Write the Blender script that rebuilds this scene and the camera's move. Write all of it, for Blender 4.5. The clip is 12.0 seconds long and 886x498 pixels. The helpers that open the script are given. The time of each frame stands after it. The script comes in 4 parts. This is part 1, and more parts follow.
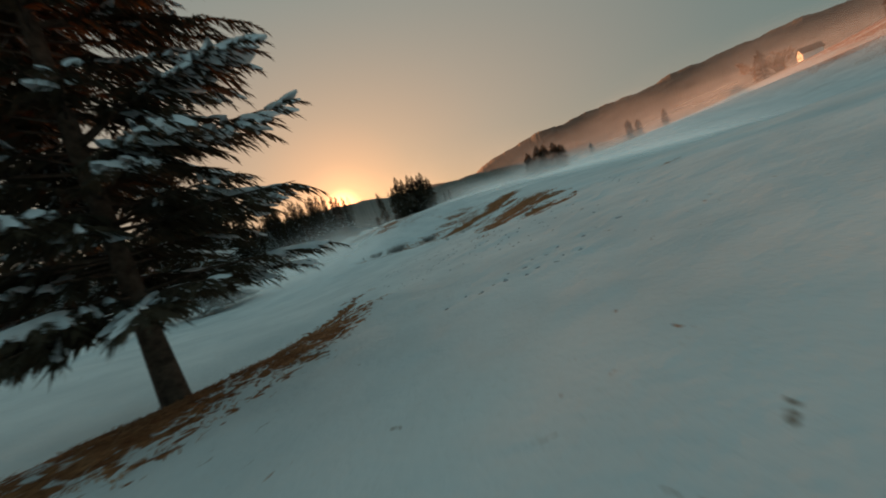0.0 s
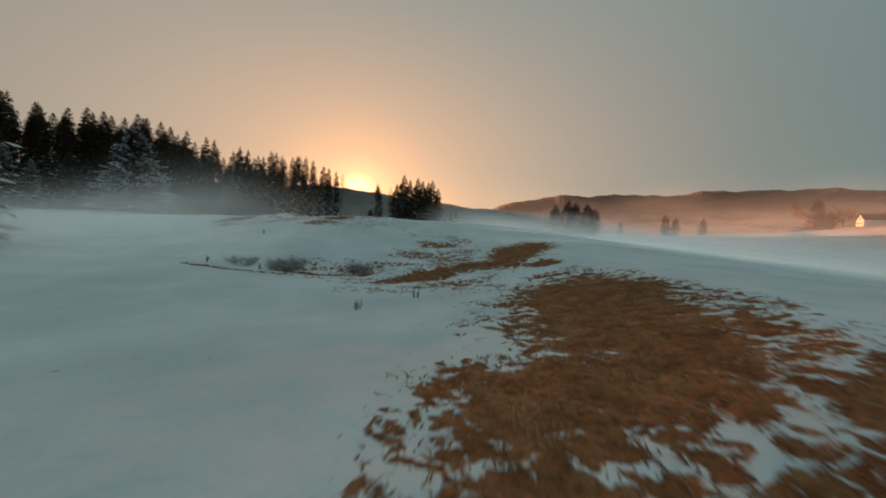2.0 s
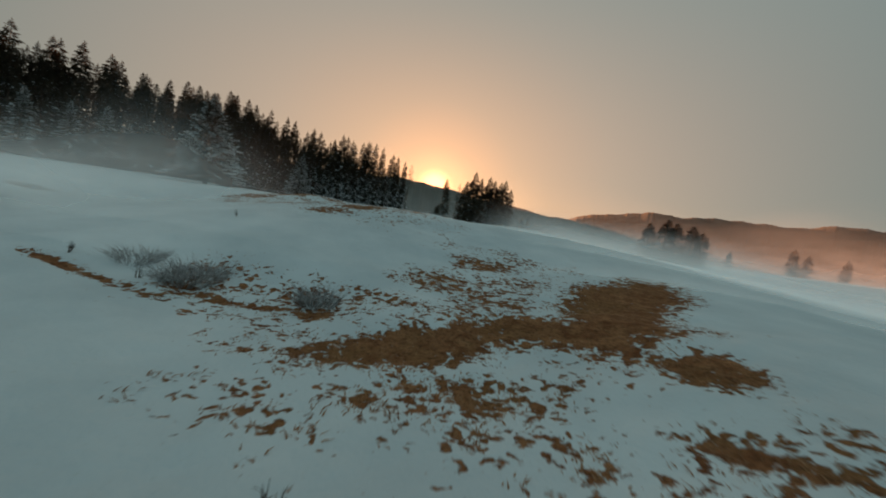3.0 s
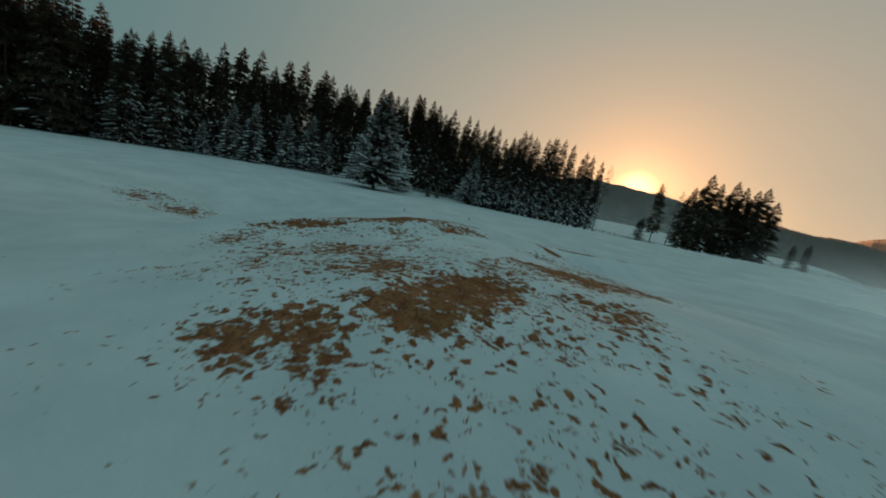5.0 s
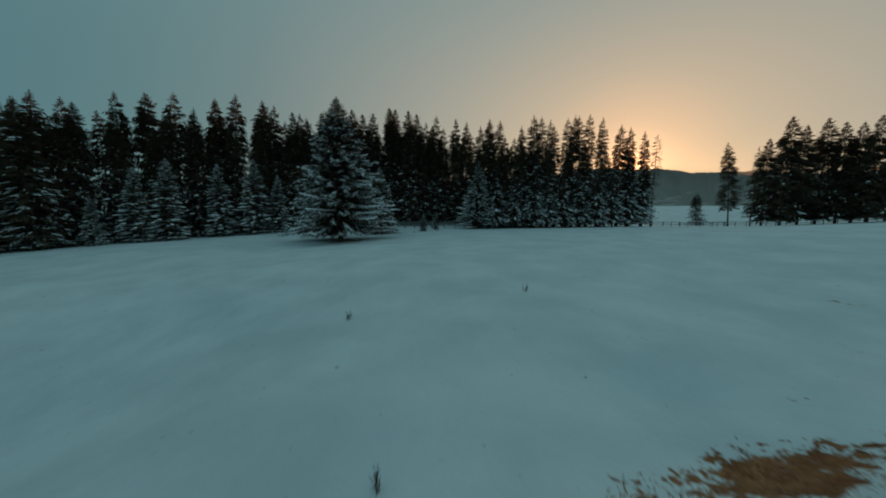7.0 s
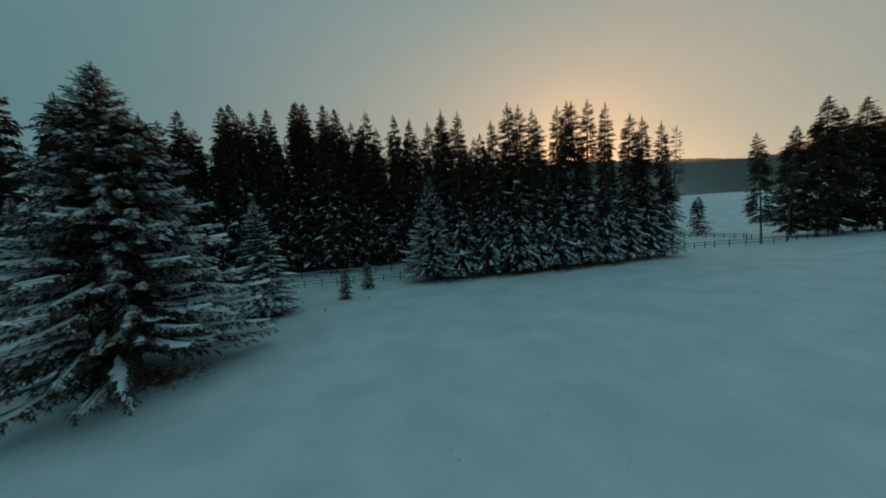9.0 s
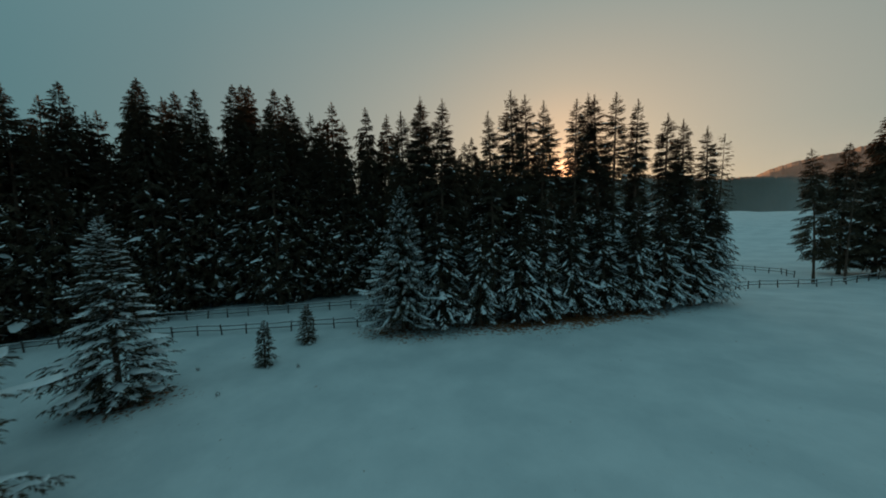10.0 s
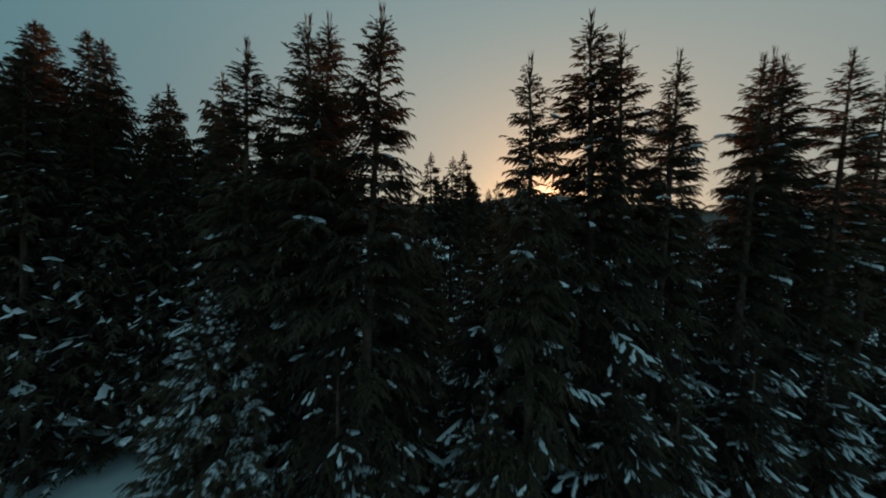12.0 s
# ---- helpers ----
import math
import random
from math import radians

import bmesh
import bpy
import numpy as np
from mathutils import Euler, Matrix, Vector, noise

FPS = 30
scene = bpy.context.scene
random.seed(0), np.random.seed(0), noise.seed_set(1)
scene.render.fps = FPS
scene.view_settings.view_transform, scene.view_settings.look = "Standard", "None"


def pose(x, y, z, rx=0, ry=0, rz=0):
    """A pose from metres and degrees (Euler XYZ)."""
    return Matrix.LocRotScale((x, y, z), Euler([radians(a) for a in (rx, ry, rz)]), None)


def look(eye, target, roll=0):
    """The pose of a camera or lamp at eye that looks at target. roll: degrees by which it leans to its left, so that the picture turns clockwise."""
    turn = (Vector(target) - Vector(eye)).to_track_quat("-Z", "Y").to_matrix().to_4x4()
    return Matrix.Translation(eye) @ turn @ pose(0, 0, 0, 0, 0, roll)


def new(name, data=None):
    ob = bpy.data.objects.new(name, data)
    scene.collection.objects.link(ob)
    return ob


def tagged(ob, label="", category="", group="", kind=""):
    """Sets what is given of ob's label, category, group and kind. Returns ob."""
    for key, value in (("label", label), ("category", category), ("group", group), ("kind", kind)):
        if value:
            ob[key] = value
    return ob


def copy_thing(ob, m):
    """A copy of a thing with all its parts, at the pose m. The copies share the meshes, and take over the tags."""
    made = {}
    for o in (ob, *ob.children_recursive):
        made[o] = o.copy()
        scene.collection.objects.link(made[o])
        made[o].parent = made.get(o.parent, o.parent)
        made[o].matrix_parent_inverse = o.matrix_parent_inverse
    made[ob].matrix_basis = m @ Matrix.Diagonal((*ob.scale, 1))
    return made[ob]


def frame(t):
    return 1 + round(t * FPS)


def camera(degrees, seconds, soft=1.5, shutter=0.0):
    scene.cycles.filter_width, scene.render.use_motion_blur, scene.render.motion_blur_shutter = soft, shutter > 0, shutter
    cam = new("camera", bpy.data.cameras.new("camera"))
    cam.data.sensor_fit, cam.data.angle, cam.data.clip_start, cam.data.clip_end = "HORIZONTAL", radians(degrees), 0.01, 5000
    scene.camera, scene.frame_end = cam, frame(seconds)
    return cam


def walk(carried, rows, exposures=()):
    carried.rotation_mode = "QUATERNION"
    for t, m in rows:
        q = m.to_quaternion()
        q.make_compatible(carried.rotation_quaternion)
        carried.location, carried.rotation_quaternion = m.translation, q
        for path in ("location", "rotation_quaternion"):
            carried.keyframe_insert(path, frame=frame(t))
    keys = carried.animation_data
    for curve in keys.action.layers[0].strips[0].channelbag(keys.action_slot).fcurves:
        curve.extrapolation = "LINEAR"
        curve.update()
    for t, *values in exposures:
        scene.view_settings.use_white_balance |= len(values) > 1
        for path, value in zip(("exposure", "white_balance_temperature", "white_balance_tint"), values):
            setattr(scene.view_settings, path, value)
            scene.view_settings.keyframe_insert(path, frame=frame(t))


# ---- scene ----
cam = camera(104.4, 12.0, soft=1.8, shutter=0.18)
PATH = [
    (0, (2.209, -7.825, 6.679), (1.958, -5.852, 6.471), -19.0),
    (0.5, (1.636, -2.151, 6.244), (1.489, -0.164, 6.07), -14.3),
    (1, (1.519, 3.82, 6.053), (1.441, 5.813, 5.911), -8.0),
    (1.5, (2.021, 9.946, 6.168), (1.934, 11.941, 6.055), -2.4),
    (2, (2.635, 16.406, 6.483), (2.433, 18.393, 6.383), 3.0),
    (2.5, (2.88, 22.329, 6.791), (2.512, 24.292, 6.68), 6.5),
    (3, (2.518, 27.922, 7.209), (1.936, 29.83, 7.067), 9.9),
    (3.5, (1.354, 33.29, 7.803), (0.566, 35.118, 7.615), 11.5),
    (5.5, (-11.312, 52.492, 10.96), (-12.842, 53.732, 10.61), 10.84),
    (6, (-16.267, 56.707, 11.041), (-17.829, 57.914, 10.722), 7.64),
    (6.5, (-21.579, 60.984, 10.918), (-23.119, 62.229, 10.637), 3.76),
    (7, (-27.276, 65.834, 11.238), (-28.759, 67.158, 11.021), -0.13),
    (9, (-45.649, 86.652, 17.152), (-46.963, 88.143, 16.933), -3.94),
    (9.5, (-49.655, 92.223, 17.876), (-50.943, 93.74, 17.671), -2.73),
    (10, (-53.647, 97.986, 18.74), (-54.908, 99.529, 18.564), -1.8),
    (10.5, (-57.477, 103.412, 19.443), (-58.709, 104.982, 19.324), -0.51),
    (11, (-61.191, 108.552, 20.446), (-62.405, 110.14, 20.367), 0.7),
    (11.5, (-64.524, 113.366, 21.948), (-65.726, 114.962, 21.875), 1.2),
    (12, (-67.799, 118.321, 23.758), (-68.996, 119.921, 23.668), 1.29),
]
EXPOSURES = [(0, 0.78, 8200, 27), (0.5, 0.92, 8050, 27), (1.5, 0.95, 8450, 33), (3.5, 0.88, 8300, 31), (5.5, 0.85, 7500, 17), (7, 0.79, 7000, 14), (9, 0.81, 6750, 11), (10.3, 0.80, 6750, 12), (11.3, 0.79, 6900, 16), (12, 0.84, 6650, 14)]
walk(cam, [(t, look(eye, target, roll)) for t, eye, target, roll in PATH], EXPOSURES)

# ---- world, sun ----
SUN_AZ, SUN_EL = -20.1, 5.7
SUN_DIR = Vector((math.sin(radians(SUN_AZ)) * math.cos(radians(SUN_EL)), math.cos(radians(SUN_AZ)) * math.cos(radians(SUN_EL)), math.sin(radians(SUN_EL))))
world = bpy.data.worlds.new("sunset_sky")
scene.world = world
world.use_nodes = True
wt = world.node_tree
wt.nodes.clear()
w_out = wt.nodes.new("ShaderNodeOutputWorld")
w_bg = wt.nodes.new("ShaderNodeBackground")
w_co = wt.nodes.new("ShaderNodeTexCoord")
w_nm = wt.nodes.new("ShaderNodeVectorMath"); w_nm.operation = "NORMALIZE"
wt.links.new(w_co.outputs["Generated"], w_nm.inputs[0])
w_dot = wt.nodes.new("ShaderNodeVectorMath"); w_dot.operation = "DOT_PRODUCT"
wt.links.new(w_nm.outputs[0], w_dot.inputs[0])
w_dot.inputs[1].default_value = SUN_DIR
# colour of the clear evening sky by the angle from the sun
w_ang = wt.nodes.new("ShaderNodeMath"); w_ang.operation = "ARCCOSINE"
wt.links.new(w_dot.outputs["Value"], w_ang.inputs[0])
w_deg = wt.nodes.new("ShaderNodeMath"); w_deg.operation = "DIVIDE"; w_deg.inputs[1].default_value = math.pi
wt.links.new(w_ang.outputs[0], w_deg.inputs[0])
w_ramp = wt.nodes.new("ShaderNodeValToRGB")
ramp = w_ramp.color_ramp
SKY = [(0.0, (0.86, 0.46, 0.26)), (0.03, (0.60, 0.42, 0.285)), (0.075, (0.435, 0.375, 0.285)), (0.15, (0.325, 0.33, 0.28)), (0.24, (0.215, 0.265, 0.25)), (0.31, (0.135, 0.215, 0.222)), (0.38, (0.088, 0.19, 0.21)), (0.50, (0.05, 0.16, 0.205))]
ramp.elements[0].position, ramp.elements[0].color = SKY[0][0], (*SKY[0][1], 1)
ramp.elements[1].position, ramp.elements[1].color = SKY[-1][0], (*SKY[-1][1], 1)
for p, c in SKY[1:-1]:
    ramp.elements.new(p).color = (*c, 1)
wt.links.new(w_deg.outputs[0], w_ramp.inputs[0])
# tight halo of the low sun
w_halo = wt.nodes.new("ShaderNodeMapRange"); w_halo.interpolation_type = "SMOOTHERSTEP"
for i, v in ((1, 0.0), (2, 0.045), (3, 0.6), (4, 0.0)):
    w_halo.inputs[i].default_value = v
wt.links.new(w_deg.outputs[0], w_halo.inputs[0])
w_core = wt.nodes.new("ShaderNodeMapRange"); w_core.interpolation_type = "SMOOTHERSTEP"
for i, v in ((1, 0.003), (2, 0.02), (3, 1.0), (4, 0.0)):
    w_core.inputs[i].default_value = v
wt.links.new(w_deg.outputs[0], w_core.inputs[0])
w_h1 = wt.nodes.new("ShaderNodeMix"); w_h1.data_type = "RGBA"; w_h1.blend_type = "ADD"
w_h1.inputs[7].default_value = (0.60, 0.29, 0.16, 1)
w_sep = wt.nodes.new("ShaderNodeSeparateXYZ")
wt.links.new(w_nm.outputs[0], w_sep.inputs[0])
w_el = wt.nodes.new("ShaderNodeMapRange"); w_el.interpolation_type = "SMOOTHSTEP"
w_el.inputs[1].default_value, w_el.inputs[2].default_value = 0.2, 0.9
wt.links.new(w_sep.outputs[2], w_el.inputs[0])
w_zen = wt.nodes.new("ShaderNodeMix"); w_zen.data_type = "RGBA"
w_zen.inputs[7].default_value = (0.124, 0.258, 0.286, 1)
wt.links.new(w_el.outputs[0], w_zen.inputs[0]); wt.links.new(w_ramp.outputs[0], w_zen.inputs[6])
wt.links.new(w_halo.outputs[0], w_h1.inputs[0]); wt.links.new(w_zen.outputs[2], w_h1.inputs[6])
w_h2 = wt.nodes.new("ShaderNodeMix"); w_h2.data_type = "RGBA"; w_h2.blend_type = "ADD"
w_h2.inputs[7].default_value = (2.4, 0.9, 0.38, 1)
wt.links.new(w_core.outputs[0], w_h2.inputs[0]); wt.links.new(w_h1.outputs[2], w_h2.inputs[6])
# the physical sky on top
w_sky = wt.nodes.new("ShaderNodeTexSky")
w_sky.sky_type, w_sky.sun_disc = "NISHITA", False
w_sky.sun_elevation, w_sky.sun_rotation = radians(SUN_EL), radians(SUN_AZ)
w_bg2 = wt.nodes.new("ShaderNodeBackground")
w_bg2.inputs["Strength"].default_value = 0.0065
wt.links.new(w_sky.outputs[0], w_bg2.inputs["Color"])
wt.links.new(w_h2.outputs[2], w_bg.inputs["Color"])
w_bg.inputs["Strength"].default_value = 0.58
w_add = wt.nodes.new("ShaderNodeAddShader")
wt.links.new(w_bg.outputs[0], w_add.inputs[0]); wt.links.new(w_bg2.outputs[0], w_add.inputs[1])
wt.links.new(w_add.outputs[0], w_out.inputs[0])

sun = new("sun_lamp", bpy.data.lights.new("sun_lamp", "SUN"))
sun.data.energy, sun.data.angle, sun.data.color = 4.5, radians(0.6), (1.0, 0.43, 0.18)
sun.matrix_basis = look((0, 0, 0), -SUN_DIR)


# ---- materials ----
def mat(name, col, rough=0.8, col2=None, scale=3.0, detail=6.0, bump=0.0, bump_scale=20.0, spec=0.3, obj_random=0.0, lo=0.35, hi=0.65):
    m = bpy.data.materials.new(name)
    m.use_nodes = True
    t = m.node_tree
    b = t.nodes["Principled BSDF"]
    b.inputs["Roughness"].default_value = rough
    b.inputs["Specular IOR Level"].default_value = spec
    co = t.nodes.new("ShaderNodeTexCoord")
    out = None
    if col2:
        n = t.nodes.new("ShaderNodeTexNoise")
        n.inputs["Scale"].default_value, n.inputs["Detail"].default_value = scale, detail
        t.links.new(co.outputs["Object"], n.inputs["Vector"])
        r = t.nodes.new("ShaderNodeMapRange")
        r.inputs[1].default_value, r.inputs[2].default_value = lo, hi
        t.links.new(n.outputs[0], r.inputs[0])
        x = t.nodes.new("ShaderNodeMix"); x.data_type = "RGBA"
        x.inputs[6].default_value, x.inputs[7].default_value = (*col, 1), (*col2, 1)
        t.links.new(r.outputs[0], x.inputs[0])
        out = x.outputs[2]
    else:
        c = t.nodes.new("ShaderNodeRGB"); c.outputs[0].default_value = (*col, 1)
        out = c.outputs[0]
    if obj_random:
        oi = t.nodes.new("ShaderNodeObjectInfo")
        hs = t.nodes.new("ShaderNodeHueSaturation")
        mr = t.nodes.new("ShaderNodeMapRange")
        mr.inputs[3].default_value, mr.inputs[4].default_value = 1 - obj_random, 1 + obj_random
        t.links.new(oi.outputs["Random"], mr.inputs[0]); t.links.new(mr.outputs[0], hs.inputs["Value"])
        t.links.new(out, hs.inputs["Color"])
        out = hs.outputs[0]
    t.links.new(out, b.inputs["Base Color"])
    if bump:
        n2 = t.nodes.new("ShaderNodeTexNoise")
        n2.inputs["Scale"].default_value, n2.inputs["Detail"].default_value = bump_scale, 5
        t.links.new(co.outputs["Object"], n2.inputs["Vector"])
        bp = t.nodes.new("ShaderNodeBump"); bp.inputs["Strength"].default_value = bump; bp.inputs["Distance"].default_value = 0.05
        t.links.new(n2.outputs[0], bp.inputs["Height"]); t.links.new(bp.outputs[0], b.inputs["Normal"])
    return m


M_needle = mat("spruce_needles", (0.054, 0.042, 0.028), 0.85, (0.098, 0.068, 0.041), 2.2, 4, obj_random=0.25)
nt = M_needle.node_tree
thin = nt.nodes.new("ShaderNodeBsdfTranslucent"); thin.inputs[0].default_value = (0.16, 0.085, 0.035, 1)
blend = nt.nodes.new("ShaderNodeMixShader"); blend.inputs[0].default_value = 0.15
nt.links.new(nt.nodes["Principled BSDF"].outputs[0], blend.inputs[1]); nt.links.new(thin.outputs[0], blend.inputs[2])
nt.links.new(blend.outputs[0], nt.nodes["Material Output"].inputs["Surface"])
M_bark = mat("spruce_bark", (0.075, 0.042, 0.030), 0.9, (0.17, 0.105, 0.075), 6, 8, bump=0.6, bump_scale=30)
M_snow = mat("bough_snow", (0.82, 0.86, 0.90), 0.6, (0.90, 0.92, 0.94), 4, 5, bump=0.25, bump_scale=14)
M_fence = mat("weathered_fence_wood", (0.06, 0.05, 0.045), 0.85, (0.13, 0.11, 0.10), 9, 6, bump=0.4, bump_scale=40)
M_wood_far = mat("far_woods", (0.026, 0.036, 0.030), 0.9, (0.060, 0.062, 0.048), 0.06, 8)
M_hill = mat("wooded_mountain", (0.036, 0.034, 0.030), 0.9, (0.095, 0.075, 0.060), 0.012, 9)
M_wall = mat("white_render", (0.72, 0.70, 0.66), 0.8, (0.80, 0.78, 0.74), 1.5, 5)
M_roof = mat("dark_roof_tiles", (0.06, 0.045, 0.04), 0.7, (0.10, 0.075, 0.06), 3, 5)
M_pane = mat("window_glass", (0.03, 0.035, 0.04), 0.1, spec=0.6)
M_frost = mat("frosted_twigs", (0.22, 0.19, 0.17), 0.9, (0.58, 0.60, 0.62), 6, 4)
M_grass = mat("dry_grass", (0.29, 0.105, 0.05), 0.85, (0.53, 0.23, 0.11), 1.1, 6)

# ---- ground ----
HUMPS = [(2, -5, 14, -2.34), (-14, 22, 14, -3.29), (8, 20, 8, -0.48), (0, 36, 8, -2.25), (-22, 62, 10, 1.12), (-46, 58, 8, -3.27), (-30, 42, 12, -1.66), (-12, 55, 8, 0.19), (-40, 88, 18, 0.99), (-82, 105, 25, -0.61), (-112, 60, 30, 1.14), (-120, 115, 30, 1.77)]
SWELLS = [(-45, 165, 28, -0.53), (30, 30, 25, -1.75), (40, 110, 40, 0.98), (10, 160, 40, -0.74), (-45, 215, 40, -4.14), (-20, 95, 18, -2.88), (0, 50, 7, -1.48), (-60, 20, 30, -2.07), (-10, 2, 7, -0.59), (-18, 75, 9, -1.45), (-70, 85, 20, -0.24)]
SLOPES = [(110, 92, 45, -5.0), (34, 30.6, 15, -0.8), (88, 76.6, 42, -5.0), (2, 30, 14, 0.48), (400, 130, 130, 45), (440, 240, 120, 8), (-600, 100, 140, 16), (-150, 520, 120, 3)]
HILLS = HUMPS + SWELLS + SLOPES + [(-24, 57.5, 5, -0.7)]

# low grassy banks and the furrows beside them: line, height, half width
BANKS = [([(-30, 53), (-27, 60), (-26.6, 66), (-25.6, 71), (-23.5, 78), (-20, 86)], 1.0, 1.7), ([(-33, 55), (-31, 61), (-30.5, 67), (-29, 74)], -0.9, 2.6),
         ([(8.0, 21), (9.6, 27), (9.8, 33), (7.0, 39)], 0.35, 1.8), ([(-7, -5), (-4.6, 0), (-2.6, 3.5)], 0.25, 1.2), ([(-9.5, -3), (-7.5, 2), (-5, 6.5)], -0.35, 1.5),
         ([(-12, 37), (-5, 38.2)], -0.5, 1.6), ([(-3.5, 37.6), (1, 40.2), (5, 41)], 0.25, 1.3)]


def ease(lo, hi, v):
    """Smooth step from 0 at lo to 1 at hi, for numbers and arrays."""
    s = np.clip((v - lo) / (hi - lo), 0, 1)
    return s * s * (3 - 2 * s)


def fall(x, y):
    """The meadow's long fall across the valley, down to the wood and up to the gap beyond the stand."""
    across = (x + 45.2) * 0.824 + (y - 87.0) * 0.567
    reach = np.maximum(ease(5, 45, y), ease(-20, -60, x)) * np.where(across > 0, ease(25, -12, x), 1)
    return 0.0507 * np.clip(across, -140, 110) * reach


def height(x, y):
    """Height of the meadow; works on numbers and arrays."""
    z = 7.92 + fall(x, y)
    for cx, cy, r, a in HILLS:
        z = z + a * np.exp(-((x - cx) ** 2 + (y - cy) ** 2) / (2 * r * r))
    for line, amp, w in BANKS:
        d = 1e6 + 0 * x
        for (x0, y0), (x1, y1) in zip(line, line[1:]):
            l2 = (x1 - x0) ** 2 + (y1 - y0) ** 2
            s = np.clip(((x - x0) * (x1 - x0) + (y - y0) * (y1 - y0)) / l2, 0, 1)
            d = np.minimum(d, (x - x0 - s * (x1 - x0)) ** 2 + (y - y0 - s * (y1 - y0)) ** 2)
        z = z + amp * np.exp(-d / (2 * w * w))
    return z


def wave(x, y, seed, octaves=4, size=1.0):
    """Smooth uneven field in about -1..1, made of turned sines."""
    rng = np.random.RandomState(seed)
    v, amp, tot = 0.0, 1.0, 0.0
    f = 1.0 / size
    for _ in range(octaves):
        for _ in range(3):
            a, p, q = rng.rand() * 6.283, rng.rand() * 6.283, rng.rand() * 6.283
            u = (x * math.cos(a) + y * math.sin(a)) * f
            w = (y * math.cos(a) - x * math.sin(a)) * f
            v = v + amp * np.sin(u * 6.283 + p + 1.7 * np.sin(w * 4.1 + q)) / 3
        tot += amp
        amp *= 0.6
        f *= 2.07
    return v / tot * 1.6


# where the grass shows through: centre, half length, half width, turn, strength
TREE_BANK = [(-4.8, 0.2, 6.4, 2.8, 80, 0.95), (-5.5, 6.4, 3.0, 0.5, 75, 0.9), (-5.2, 9.0, 1.2, 0.25, 52, 0.8), (-35, 33.5, 3.0, 3.0, 0, 0.5)]
FIRST_BANK = [(6.4, 27.0, 7.4, 3.2, 86, 1.35), (4.6, 21.4, 3.2, 2.3, 30, 1.2), (4.4, 18.6, 2.9, 1.5, 8, 1.05), (3.2, 17.0, 1.6, 0.9, 0, 0.95), (7.8, 20.2, 2.2, 1.1, 10, 1.0), (6.2, 16.1, 2.4, 1.3, 62, 1.05), (7.7, 14.8, 1.5, 0.8, 45, 1.0), (5.8, 13.1, 1.1, 0.5, 10, 1.0), (4.6, 14.4, 0.6, 0.3, -30, 0.85),
              (1.55, 14.3, 0.42, 0.2, -20, 0.8), (1.9, 13.5, 0.55, 0.25, -20, 0.85), (2.2, 12.8, 0.4, 0.2, 0, 0.75), (2, 14, 9, 6, 0, -0.95), (8.9, 17.4, 1.2, 0.5, 20, 0.8), (3.0, 25.5, 1.6, 6.0, 0, 0.05)]
HOLLOW = [(-0.7, 36.6, 3.8, 1.35, 38, 1.2), (2.3, 39.3, 3.1, 1.5, 22, 1.2), (5.3, 43.0, 5.6, 2.2, 84, 1.35), (5.0, 40.0, 3.0, 1.7, 20, 1.25), (6.1, 34.4, 1.5, 0.6, -20, 0.95), (6.7, 37.6, 1.4, 1.1, 60, 1.1),
          (-0.8, 48.2, 3.3, 2.2, 20, 0.6), (-1.2, 43.6, 4.6, 3.2, 20, 0.40), (-11.5, 35.1, 4.5, 0.35, 2, 0.95), (-6.3, 37.0, 3.0, 0.45, 25, 0.95), (-4.5, 37.6, 1.2, 0.9, 20, 0.8), (-7.5, 38.0, 6.0, 3.0, 10, 0.22), (2, 34, 7, 6, 0, -0.15), (-3, 37.5, 12, 5, 10, -0.10), (0, 50, 8, 5, 0, -0.05)]
TUSSOCKS = [(-13.7, 55.2, 4.6, 2.6, 95, 0.9), (-13.6, 64.0, 6.6, 3.0, 74, 0.8), (-16.3, 62.8, 1.6, 1.0, 70, 0.9), (-18.5, 54.8, 8.0, 4.6, 10, 0.28), (-11.0, 59.0, 3.6, 3.2, 0, 0.22), (-13.5, 51.0, 4.0, 3.0, 30, 0.36), (-21.6, 56.0, 2.4, 0.8, 30, 0.6), (-16.6, 70.8, 4.6, 2.8, 75, 0.28), (-24, 52.5, 6.0, 2.6, 15, 0.12), (-16, 55, 19, 11, 0, -0.04), (-25, 60, 10, 9, 0, -0.12), (-19, 74, 8, 10, 0, -0.16)]
CREST = [(-27.0, 55.5, 3.4, 0.85, 72, 0.95), (-26.4, 62.4, 5.2, 1.35, 86, 1.0), (-26.2, 67.6, 3.5, 0.9, 84, 1.0), (-25.0, 73.4, 4.6, 0.6, 74, 0.95), (-22.4, 80.6, 4.4, 0.45, 64, 0.9), (-19.6, 86.6, 3.4, 0.4, 60, 0.8), (-22.6, 76.0, 1.5, 0.8, 30, 0.95), (-24.2, 64.6, 1.5, 0.8, 65, 0.75), (-27.6, 74.2, 3.0, 1.0, 58, 1.0), (-24.6, 60.0, 2.6, 1.4, 80, 0.14), (-37.0, 85.1, 1.2, 0.15, 70, 0.6), (-26.5, 91.4, 1.6, 0.25, 20, 0.6), (-30.2, 58.4, 3.4, 1.2, 40, 0.95), (-27.4, 58.8, 3.2, 1.6, 50, 0.55), (-25.8, 61.4, 2.4, 0.7, 70, 0.35), (-24.4, 66.4, 4.4, 1.3, 76, 0.34)]
